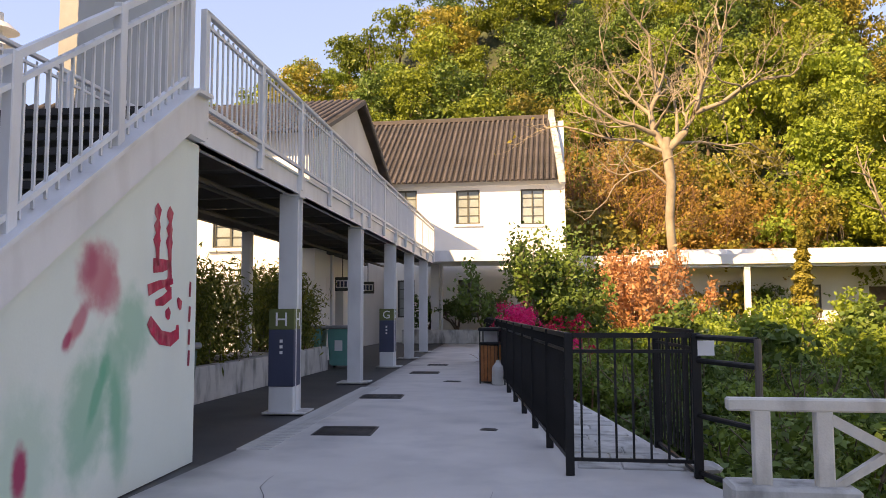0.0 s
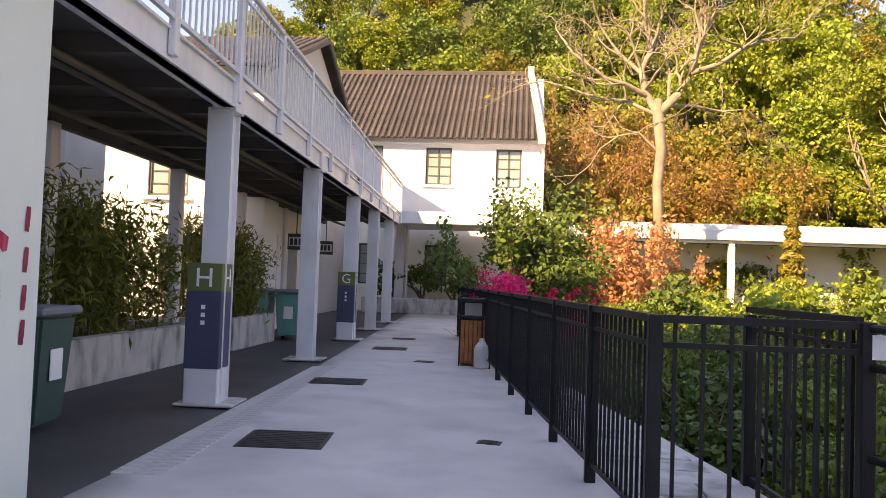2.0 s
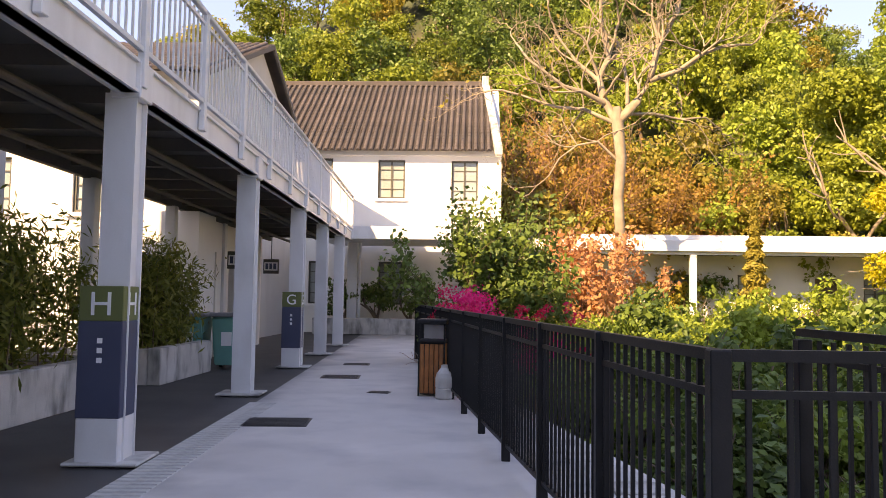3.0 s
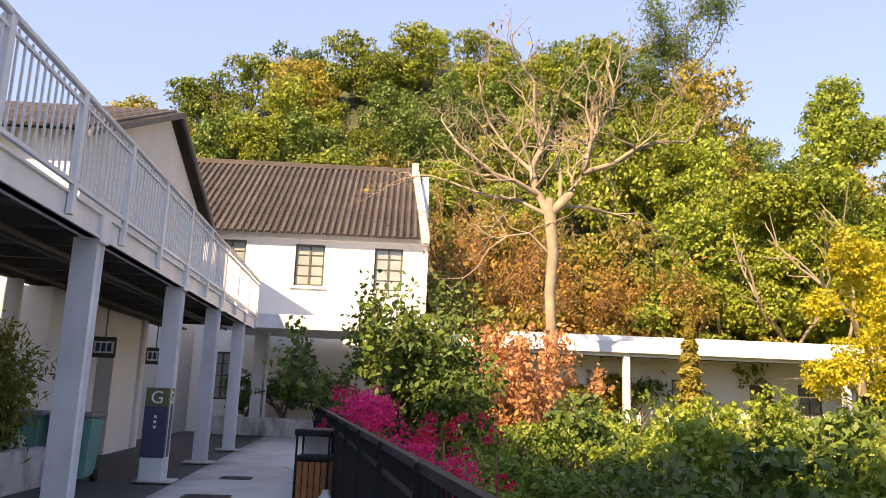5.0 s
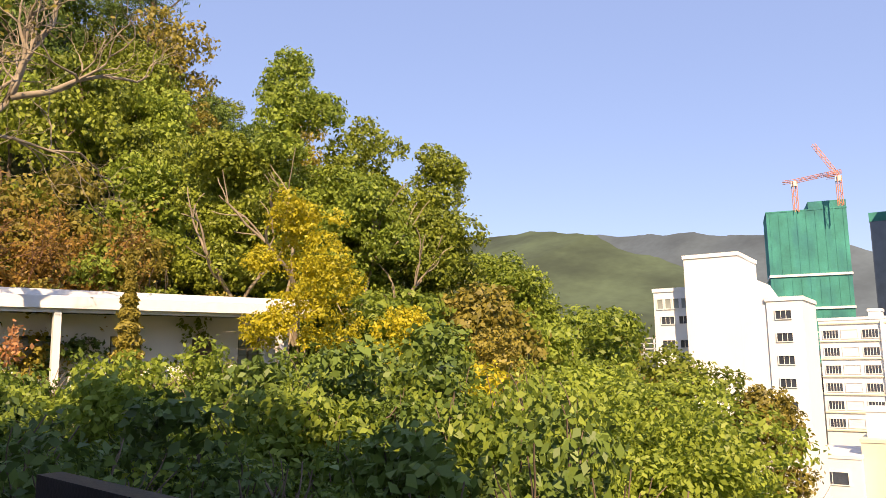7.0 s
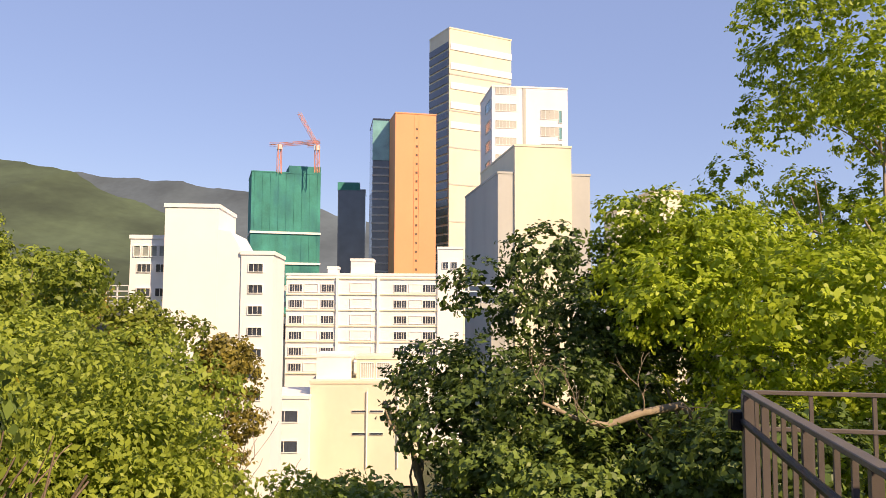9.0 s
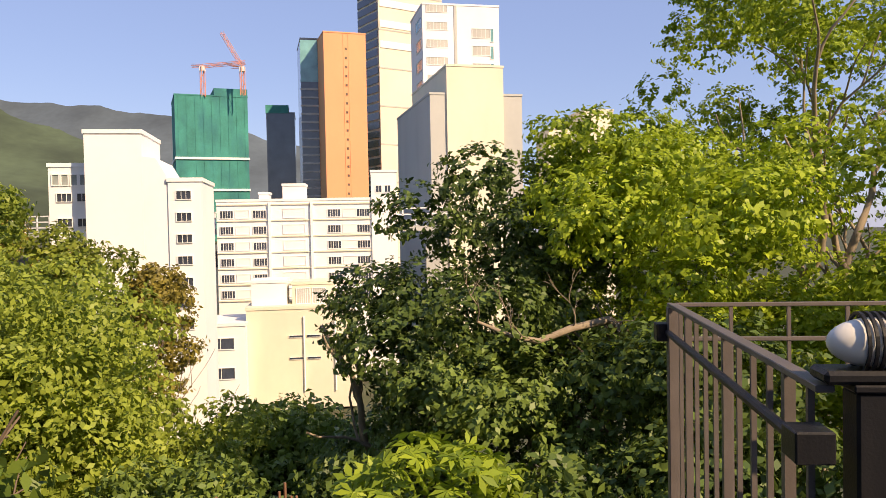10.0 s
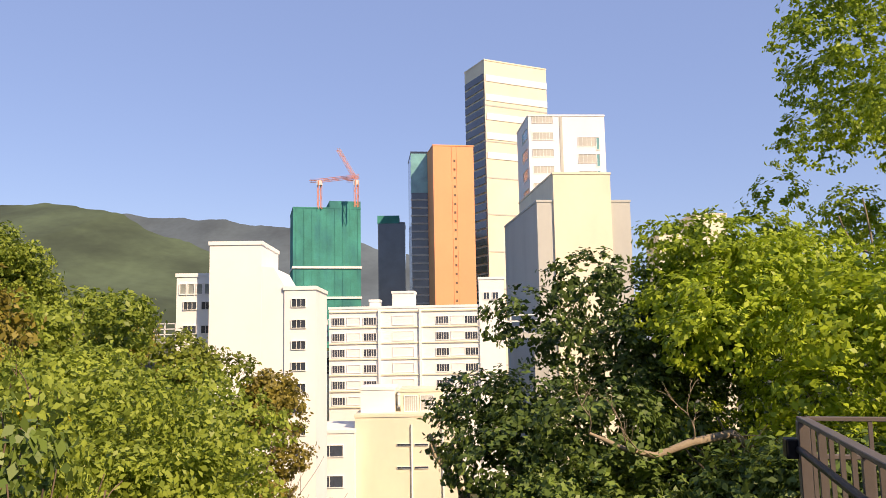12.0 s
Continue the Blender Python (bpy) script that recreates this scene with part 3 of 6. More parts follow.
RED = material("red_brush_paint", (0.46, 0.012, 0.06), 0.6, 0, 0.4, 9, 0.02, 60, (0.55, 0.20, 0.20), 0.6)
INK = material("dark_brush_ink", (0.30, 0.02, 0.05), 0.6, 0, 0.3, 9, 0.02, 60)
for dv in (0.0, 0.17):
    stroke([(-0.42 + dv, 2.16, 0.004), (-0.41 + dv, 2.10, 0.05), (-0.42 + dv, 2.04, 0.045), (-0.41 + dv, 1.99, 0.02), (-0.42 + dv, 1.92, 0.05), (-0.41 + dv, 1.85, 0.03), (-0.42 + dv, 1.78, 0.055), (-0.41 + dv, 1.70, 0.03), (-0.40 + dv, 1.52, 0.022)], mat=RED)
for pts in ([(-0.46, 1.52, 0.05), (-0.34, 1.53, 0.045), (-0.24, 1.55, 0.03)], [(-0.24, 1.57, 0.03), (-0.23, 1.42, 0.035), (-0.27, 1.28, 0.03)], [(-0.52, 1.27, 0.04), (-0.38, 1.33, 0.032), (-0.18, 1.38, 0.02)], [(-0.42, 1.15, 0.02), (-0.32, 1.17, 0.035), (-0.22, 1.24, 0.04), (-0.22, 1.32, 0.02)],
            [(-0.26, 1.09, 0.03), (-0.24, 1.03, 0.045), (-0.23, 0.98, 0.015)], [(-0.11, 1.20, 0.015), (-0.07, 1.14, 0.04), (-0.06, 1.08, 0.015)], [(-0.50, 0.98, 0.04), (-0.44, 0.90, 0.05), (-0.34, 0.80, 0.05), (-0.20, 0.77, 0.05), (-0.10, 0.82, 0.045), (-0.10, 0.92, 0.02)]):
    stroke(pts, mat=RED)
for k, z in enumerate((1.36, 1.10, 0.86, 0.64)):
    stroke([(0.115, z + 0.085, 0.026), (0.11, z, 0.032), (0.105, z - 0.075, 0.026)], "writing_bar", INK)

# ---- white house with tiled roof ----
house = thing("house", pose(0, 32.3, 0), "white two-storey house with a dark ribbed tile roof", "house")


def wall_with_openings(x0, x1, z0, z1, y0, y1, holes):
    """A wall along x, cut into boxes around the holes (x0, z0, x1, z1)."""
    bm = bmesh.new()
    xs = sorted({x0, x1, *[h[0] for h in holes], *[h[2] for h in holes]})
    zs = sorted({z0, z1, *[h[1] for h in holes], *[h[3] for h in holes]})
    grid = {}
    for a, b in zip(xs, xs[1:]):
        for c, d in zip(zs, zs[1:]):
            if any(h[0] <= a and b <= h[2] and h[1] <= c and d <= h[3] for h in holes):
                continue
            box(bm, a, y0, c, b, y1, d)
    bmesh.ops.remove_doubles(bm, verts=bm.verts, dist=0.001)
    return bm


HOLES = [(-3.38, 5.0, -2.35, 6.47), (-0.60, 4.93, 0.40, 6.45), (-6.12, 5.0, -5.10, 6.52), (-8.9, 5.0, -7.9, 6.5), (-5.95, 1.0, -5.2, 2.6), (-3.3, 1.0, -2.4, 2.6)]
part("wall", wall_with_openings(-12.0, 1.28, -1.5, 6.75, 0.0, 0.3, HOLES), M["house_wall"], house, "sunlit white plaster front wall")
bm = bmesh.new()
prism(bm, [(0.0, -1.5), (0.3, 6.75), (4.9, 10.55), (9.5, 6.75), (9.5, -1.5)], "x", 1.0, 1.28)
part("wall", bm, M["house_wall"], house)
bm = bmesh.new()
box(bm, -12, 9.2, -1.5, 1.0, 9.5, 6.75)
part("wall", bm, M["house_wall"], house)
bm = bmesh.new()
box(bm, -12, -0.12, 6.62, 1.3, 0.0, 6.80)
part("eaves_trim", bm, M["white_paint"], house)


def window(parent, x0, z0, x1, z1, y, bars=(1, 3), shutter=False):
    """A casement: frame, sill, glazing bars and glass in an opening facing -y."""
    w = part("window", box_mesh("window", M["window_frame"], x0, y, z1 - 0.07, x1, y + 0.09, z1), M["window_frame"], parent, "dark green-brown framed casement window")
    for a in ((x0, y, z0, x0 + 0.07, y + 0.09, z1 - 0.07), (x1 - 0.07, y, z0, x1, y + 0.09, z1 - 0.07), (x0 + 0.07, y, z0, x1 - 0.07, y + 0.09, z0 + 0.06)):
        part("window_frame", box_mesh("window_frame", M["window_frame"], *a), M["window_frame"], w)
    for k in range(bars[0]):
        xm = x0 + (x1 - x0) * (k + 1) / (bars[0] + 1)
        part("glazing_bar", box_mesh("glazing_bar", M["window_frame"], xm - 0.035, y + 0.01, z0 + 0.06, xm + 0.035, y + 0.08, z1 - 0.07), M["window_frame"], w)
    for k in range(bars[1]):
        zm = z0 + (z1 - z0) * (k + 1) / (bars[1] + 1)
        part("glazing_bar", box_mesh("glazing_bar", M["window_frame"], x0 + 0.07, y + 0.02, zm - 0.014, x1 - 0.07, y + 0.07, zm + 0.014), M["window_frame"], w)
    part("pane", box_mesh("pane", M["glass"], x0 + 0.05, y + 0.05, z0 + 0.05, x1 - 0.05, y + 0.06, z1 - 0.05), M["glass"], w)
    part("window_sill", box_mesh("window_sill", M["white_paint"], x0 - 0.12, y - 0.16, z0 - 0.11, x1 + 0.12, y + 0.02, z0 - 0.03), M["white_paint"], w)


for h in HOLES:
    window(house, *h, 0.08)


def tiled_roof(parent, x0, x1, y_eave, z_eave, y_ridge, z_ridge, step=0.245, courses=22):
    """A slope with round cover-tile ribs; every rib is a part made of overlapping tiles."""
    bm = bmesh.new()
    dy, dz = y_ridge - y_eave, z_ridge - z_eave
    s = math.hypot(dy, dz)
    nx_, nz_ = -dz / s, abs(dy) / s
    if dy < 0:
        nx_ = dz / s
    bm.faces.new([bm.verts.new(p) for p in ((x0, y_eave, z_eave), (x1, y_eave, z_eave), (x1, y_ridge, z_ridge), (x0, y_ridge, z_ridge))])
    bmesh.ops.solidify(bm, geom=bm.faces[:], thickness=0.08)
    slope = part("roof", bm, M["roof_tile"], parent, "dark weathered tile roof slope")
    bm = bmesh.new()
    sides = 6
    rings = []
    for c in range(courses):
        for e, rr in ((0.0, 0.082), (0.98, 0.066)):
            f = (c + e) / courses
            ring = []
            for k in range(sides + 1):
                a = math.pi * k / sides
                ring.append(bm.verts.new((math.cos(a) * rr, y_eave + dy * f + nx_ * math.sin(a) * rr, z_eave + dz * f + nz_ * math.sin(a) * rr)))
            rings.append(ring)
    for p, q in zip(rings, rings[1:]):
        for k in range(sides):
            bm.faces.new((p[k], p[k + 1], q[k + 1], q[k]))
    bm.faces.new(rings[0])
    bmesh.ops.recalc_face_normals(bm, faces=bm.faces)
    rib = finish("tile_rib", bm, M["roof_tile"])
    n = int((x1 - x0 - 0.1) / step)
    for k in range(n + 1):
        part("tile_rib", rib, M["roof_tile"], slope).location = (x0 + 0.06 + k * step, 0, 0.01)
    return slope


front = tiled_roof(house, -12.0, 0.93, -0.42, 6.74, 4.9, 10.70)
tiled_roof(house, -12.0, 0.93, 10.0, 6.74, 4.9, 10.70, step=0.6, courses=4)
bm = bmesh.new()
box(bm, -12, 4.72, 10.62, 0.75, 5.08, 10.85, 0.03)
part("ridge_cap", bm, M["roof_tile"], house)
bm = bmesh.new()
for q in prism(bm, [(-0.45, 6.62), (-0.45, 6.92), (4.9, 10.90), (4.9, 10.52)], "x", 1.02, 1.30):
    q.co.x -= 0.085 * (q.co.y + 0.45)
part("verge_coping", bm, M["old_concrete"], house, "weathered pale verge coping")
bm = bmesh.new()
box(bm, 0.56, 4.55, 10.5, 0.86, 5.2, 11.05, 0.03)
part("ridge_end", bm, M["old_concrete"], house)

# ---- gabled wing beside the footbridge ----
wing = thing("gabled_wing", pose(-6.24, 0, 0), "grey-white gabled wing with a dark tile roof", "house")
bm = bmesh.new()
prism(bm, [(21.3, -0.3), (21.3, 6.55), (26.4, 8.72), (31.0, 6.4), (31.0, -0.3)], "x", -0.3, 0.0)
# Same wing as the white front; the grey paints in this side's shade.
gable = part("wall", bm, M["grey_wall"], wing, "grey plaster gable wall, shade put into its colour")
bm = bmesh.new()
box(bm, -0.1, 27.9, 6.35, 0.16, 28.4, 6.6, 0.02)
part("wall_lamp", bm, M["sign_white"], gable)
WH = [(-3.0, 3.2, -1.9, 4.5), (-5.6, 3.2, -4.5, 4.5), (-2.6, 0.6, -1.5, 2.2)]
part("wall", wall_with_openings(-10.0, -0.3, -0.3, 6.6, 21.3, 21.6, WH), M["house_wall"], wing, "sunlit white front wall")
for h in WH:
    window(wing, *h, 21.36)
tiled_roof(wing, -10.0, 0.35, 20.7, 6.45, 26.4, 8.95, courses=10)
tiled_roof(wing, -10.0, 0.35, 31.6, 6.25, 26.4, 8.95, step=0.4, courses=4)
bm = bmesh.new()
prism(bm, [(20.65, 6.28), (20.65, 6.42), (26.4, 8.93), (31.65, 6.2), (31.65, 6.06), (26.4, 8.78)], "x", 0.30, 0.37)
part("verge_board", bm, M["deck_under"], wing, "dark verge board")

# ---- ground-floor rooms under the footbridge ----
annex = thing("toilet_block", DECK @ pose(-2.0, 8.2, 0), "low grey-white room block with doors and hanging signs", "building")
for dims in ((-1.0, 0.0, -0.012, 0.0, 1.1, 2.85), (-1.0, 2.1, -0.012, -0.25, 3.1, 2.85), (-1.0, 4.1, -0.012, -0.25, 6.4, 2.85), (-1.0, 1.1, 2.2, -0.25, 2.1, 2.85), (-1.0, 3.1, 2.2, -0.25, 4.1, 2.85), (-1.0, 1.1, -0.012, -0.85, 2.1, 2.2), (-1.0, 3.1, -0.012, -0.85, 4.1, 2.2)):
    part("wall", box_mesh("wall", M["house_wall"], *dims), M["house_wall"], annex)
for a in (1.1, 3.1):
    bm = bmesh.new()
    box(bm, -0.65, a + 0.02, 0, -0.60, a + 0.98, 2.18)
    part("door", bm, M["window_frame"], annex, "dark door in a recess")
for a in (1.95, 5.4):
    bm = bmesh.new()
    box(bm, 0.02, a, 1.85, 0.42, a + 0.06, 2.22, 0.01)
    sg = part("hanging_sign", bm, M["window_frame"], annex, "dark framed white sign board with unreadable bars")
    bm = bmesh.new()
    box(bm, 0.05, a - 0.008, 1.93, 0.39, a - 0.002, 2.14)
    part("sign_face", bm, M["sign_white"], sg)
    for q in range(3):
        bm = bmesh.new()
        box(bm, 0.08 + q * 0.1, a - 0.013, 1.96, 0.15 + q * 0.1, a - 0.009, 2.11)
        part("sign_bar", bm, M["navy_band"], sg)
    bm = bmesh.new()
    tube(bm, (0.22, a + 0.03, 2.2), (0.22, a + 0.03, 3.1), 0.012)
    part("hanger", bm, M["window_frame"], sg)

# ---- grey tower and tiled outhouse beyond the stair; unseen buildings added alongside and behind the walk ----
tower = thing("grey_tower", pose(-7.0, 12.6, 0) @ Matrix.Scale(0.89, 4), "pale grey stair tower beyond the footbridge", "building")
part("wall", box_mesh("wall", M["grey_wall"], -0.95, 0, -0.02, 1.05, 1.2, 12.0), M["grey_wall"], tower)
part("side_wall", box_mesh("side_wall", M["bin_grey"], -1.6, 0.3, -0.02, -0.95, 1.1, 11.0), M["bin_grey"], tower)
outhouse = thing("tiled_outhouse", pose(-9.0, 11.0, 0), "low outhouse with a dark tile roof beside the stair", "building")
part("wall", box_mesh("wall", M["grey_wall"], -3.0, 0.2, -0.02, 2.4, 3.0, 3.7), M["grey_wall"], outhouse)
tiled_roof(outhouse, -3.2, 2.6, -0.1, 3.6, 3.0, 5.6, courses=10)
spiral = thing("cowl_pipe", pose(-10.2, 13.4, 4.8), "stacked white ventilation cowl", "vent")
for k in range(6):
    bm = bmesh.new()
    bmesh.ops.create_cone(bm, cap_ends=True, segments=18, radius1=0.42, radius2=0.24, depth=0.16, matrix=Matrix.Translation((0, 0, 0.5 + 0.36 * k)))
    part("cowl", bm, M["steel_paint"], spiral)
bm = bmesh.new()
tube(bm, (0, 0, 0), (0, 0, 2.6), 0.12, sides=12)
part("pipe", bm, M["steel_paint"], spiral)
# Added out of view; stepped heights shape the shadow over walk and garden.
side = thing("side_building", pose(-6.6, 6.4, 0), "unseen tall plain grey building added to shade the walk and garden", "building")
for y0, y1, h in ((-32, -14.0, 13.4), (-13.98, -6.5, 18.0), (-6.48, 0, 11.0)):
    part("wall", box_mesh("wall", M["grey_wall"], -10, y0, -0.02, 0, y1, h), M["grey_wall"], side)
    part("parapet", box_mesh("parapet", M["grey_wall"], -10.1, y0, h, 0.1, y1, h + 0.3), M["grey_wall"], side)
# Invented roof room, unseen, that keeps the sun off the grey tower.
part("roof_room", box_mesh("roof_room", M["grey_wall"], -6.0, -2.0, 11.3, -3.4, -0.1, 17.0), M["grey_wall"], side)
back = thing("rear_building", pose(-2.0, -13.9, 0), "plain grey building behind the start of the walk", "building")
part("wall", box_mesh("wall", M["grey_wall"], -4, -8, -0.02, 9, 0, 6.5), M["grey_wall"], back)
part("parapet", box_mesh("parapet", M["grey_wall"], -4.1, -8.1, 6.5, 9.1, 0.1, 6.8), M["grey_wall"], back)

# ---- black iron fence along the walk ----
FX, FY = -0.183, 1.232          # from post to post
fence_post = box_mesh("post", M["black_iron"], -0.036, -0.036, 0.0, 0.036, 0.036, 1.16, bevel=0.005)
picket = box_mesh("picket", M["black_iron"], -0.009, -0.009, 0.12, 0.009, 0.009, 1.13)


def fence_panel(parent, a, b, n=13, top=1.14, low=0.13):
    """Two top rails, a foot rail and pickets between two posts."""
    a, b = Vector((*a, 0)), Vector((*b, 0))
    for z, r in ((top, 0.02), (top - 0.13, 0.014), (low, 0.014)):
        bm = bmesh.new()
        d = (b - a).normalized()
        s = Vector((-d.y, d.x, 0)) * r
        vs = [bm.verts.new(p + q + Vector((0, 0, z + w))) for p in (a, b) for q, w in ((s, -r), (s, r), (-s, r), (-s, -r))]
        for f in ((0, 1, 2, 3), (7, 6, 5, 4), (0, 4, 5, 1), (1, 5, 6, 2), (2, 6, 7, 3), (3, 7, 4, 0)):
            bm.faces.new([vs[k] for k in f])
        bmesh.ops.recalc_face_normals(bm, faces=bm.faces)
        part("rail", bm, M["black_iron"], parent)
    for k in range(n):
        p = a.lerp(b, (k + 0.5) / n)
        part("picket", picket, M["black_iron"], parent).location = p


fence = thing("iron_fence", pose(1.10, 6.28, 0), "black painted iron picket fence along the walkway edge", "fence")
for k in range(12):
    part("post", fence_post, M["black_iron"], fence).location = (FX * k, FY * k, 0)
    if k < 11:
        fence_panel(fence, (FX * k, FY * k), (FX * (k + 1), FY * (k + 1)))
corner = thing("iron_fence", pose(1.10, 6.28, 0), "black iron fence round the drop at the walkway end", "fence")
fence_panel(corner, (0.03, 0), (1.0, 0.02), 7)
for p, drop in (((1.02, 0.02), 0.0), ((0.87, 1.40), 0.03)):
    part("post", fence_post, M["black_iron"], corner).location = (*p, -drop)
fence_panel(corner, (1.0, 0.05), (0.87, 1.44), 11, top=1.165, low=0.05)
bm = bmesh.new()
box(bm, 1.03, -0.02, 0.98, 1.16, -0.012, 1.10)
part("notice_plate", bm, M["sign_white"], corner, "small blank white notice plate")
gate = thing("tube_gate", pose(2.13, 6.28, 0), "dark brown steel tube barrier beside the fence", "barrier")
GATE = Vector((0.30, -0.70, 0))
for z in (1.13, 0.94, 0.50, 0.05):
    bm = bmesh.new()
    tube(bm, (0, 0, z), GATE + Vector((0, 0, z)), 0.022, sides=10)
    part("tube_rail", bm, M["black_iron"], gate)
bm = bmesh.new()
tube(bm, GATE + Vector((0, 0, -0.9)), GATE + Vector((0, 0, 1.14)), 0.026, sides=10)
part("tube_post", bm, M["bronze_iron"], gate)

# ---- stone edging beyond the fence ----
edging = thing("stone_edging", pose(0, 0, 0), "cracked pale stone edging overgrown with vines", "edging", kind="structure")
rs = random.Random(4)
for k in range(40):
    y = 6.55 + k * 0.34
    xl = 1.10 - 0.1485 * (y - 6.28) + 0.10
    wid = max(0.36, (2.10 - 0.185 * (y - 6.6)) - xl - 0.05 - 0.35 * min(1, max(0, y - 10.5)))
    cuts = [0, rs.uniform(0.35, 0.65), 1] if wid > 0.45 else [0, 1]
    for a, b in zip(cuts, cuts[1:]):
        bm = bmesh.new()
        box(bm, xl + wid * a + 0.008, y + 0.008, -0.1, xl + wid * b - 0.008, y + 0.332, 0.012 + rs.uniform(0, 0.014), 0.008)
        part("stone", bm, M["stone"], edging)
boulders = thing("rubble", pose(2.05, 6.62, 0), "loose pale stones at the kerb", "stone")
for k in range(4):
    bm = bmesh.new()
    bmesh.ops.create_icosphere(bm, subdivisions=2, radius=0.06 + 0.015 * k)
    for v in bm.verts:
        v.co = Vector((v.co.x * 1.4, v.co.y, v.co.z * 0.55)) * (1 + 0.25 * noise.noise(v.co * 9 + Vector((k, 0, 0))))
    part("stone", bm, M["stone"], boulders).location = (-0.35 + 0.17 * k, 0.28 - 0.10 * k, 0.03)

# ---- pale concrete rail on a plinth ----
crail = thing("concrete_rail", pose(2.15, 5.1, 0), "weathered pale concrete railing on a low plinth", "railing")
bm = bmesh.new()
box(bm, -0.02, 0.0, -0.9, 0.78, 0.34, 0.20, 0.02)
part("plinth", bm, M["old_concrete"], crail)
OC = material("weathered_white", (0.66, 0.62, 0.55), 0.85, 0, 0.12, 3, 0.25, 70, (0.28, 0.25, 0.21), 0.6)
bm = bmesh.new()
box(bm, -0.02, 0.08, 0.68, 1.3, 0.18, 0.765, 0.012)
part("top_rail", bm, OC, crail)
for x in (0.14, 0.53, 1.1):
    bm = bmesh.new()
    box(bm, x, 0.09, 0.18, x + 0.115, 0.17, 0.69, 0.012)
    part("post", bm, OC, crail)
bm = bmesh.new()
prism(bm, [(0.62, 0.60), (0.62, 0.68), (1.12, 0.40), (1.12, 0.32)], "y", 0.10, 0.16)
part("brace", bm, OC, crail)
bm = bmesh.new()
prism(bm, [(0.62, 0.20), (0.70, 0.20), (1.12, 0.46), (1.12, 0.54)], "y", 0.10, 0.16)
part("brace", bm, OC, crail)

# ---- lower landing with bronze railing and bulkhead lamp ----
bm = bmesh.new()
prism(bm, [(4.0, 0.0), (6.6, 0.0), (6.6, 5.46), (4.0, 5.46)], "z", -4.0, -0.345)
solid("floor", bm, M["concrete_floor"], "small lower concrete landing", "floor", "structure")
bm = bmesh.new()
prism(bm, [(6.18, 0.0), (6.59, 0.0), (6.59, 5.48), (4.05, 5.48), (4.05, 5.18), (6.18, 5.18)], "z", -0.345, -0.285)
solid("kerb", bm, M["old_concrete"], "pale concrete kerb under the railing", "kerb", "structure")
BZ = M["bronze_iron"]
rail2 = thing("landing_railing", pose(6.336, 5.319, -0.285) @ Matrix.Diagonal((1, 1, 1.055, 1)), "bronze-brown steel picket railing round the landing", "railing")
for a, b in (((0, 0, 1.13), (-2.08, 0.02, 1.13)), ((0, 0, 0.03), (-2.3, 0.02, 0.03)), ((0, 0, 1.13), (0, -4.2, 1.13)), ((0, 0, 0.03), (0, -4.2, 0.03)), ((0, 0, 0.96), (0, -4.2, 0.96))):
    bm = bmesh.new()
    a, b = Vector(a), Vector(b)
    lo = Vector((min(a.x, b.x) - 0.014, min(a.y, b.y) - 0.014, a.z - 0.010))
    hi = Vector((max(a.x, b.x) + 0.014, max(a.y, b.y) + 0.014, a.z + 0.010))
    box(bm, *lo, *hi, bevel=0.003)
    part("rail", bm, BZ, rail2)
bm = bmesh.new()
tube(bm, (0.10, 0.03, 0.99), (-2.05, 0.06, 0.99), 0.017, sides=10)
hr = part("handrail", bm, M["black_iron"], rail2, "round black handrail on the landing railing")
bm = bmesh.new()
box(bm, 0.0, -0.02, 0.945, 0.10, 0.09, 1.035, 0.005)
part("end_bracket", bm, M["black_iron"], hr)
bm = bmesh.new()
box(bm, -2.14, 0.0, 0.955, -2.03, 0.10, 1.035, 0.005)
part("end_bracket", bm, M["black_iron"], hr)
for p in ((0, 0), (0, -2.1), (0, -4.2)):
    bm = bmesh.new()
    box(bm, p[0] - 0.035, p[1] - 0.035, 0, p[0] + 0.035, p[1] + 0.035, 1.12, 0.004)
    part("post", bm, BZ, rail2)
bar = box_mesh("picket", BZ, -0.009, -0.009, 0.03, 0.009, 0.009, 1.12)
wide_bar = box_mesh("picket", BZ, -0.016, -0.016, 0.03, 0.016, 0.016, 1.12)
for k in range(1, 12):
    part("picket", wide_bar if k % 4 == 2 else bar, BZ, rail2).location = (-0.178 * k, 0.0, 0)
for k in range(1, 15):
    part("picket", bar, BZ, rail2).location = (0, -0.29 * k, 0)
lamp = thing("bulkhead_lamp", pose(4.257, 5.215, -0.275), "ribbed white bulkhead lamp on a black post", "lamp")
bm = bmesh.new()
box(bm, -0.05, -0.05, -0.07, 0.05, 0.05, 1.18, 0.008)
part("lamp_post", bm, M["black_iron"], lamp)
bm = bmesh.new()
box(bm, -0.06, -0.06, 1.18, 0.06, 0.06, 1.20, 0.004)
box(bm, -0.06, -0.03, 1.20, 0.06, 0.13, 1.235, 0.01)
part("lamp_base", bm, M["black_iron"], lamp)
bm = bmesh.new()
bmesh.ops.create_uvsphere(bm, u_segments=24, v_segments=14, radius=0.075, matrix=Matrix.Translation((0, -0.01, 1.30)) @ Matrix.Diagonal((0.8, 1.55, 0.85, 1)))
for f_ in bm.faces:
    f_.smooth = True
g = part("lamp_glass", bm, M["lamp_white"], lamp, "white opal lamp glass")
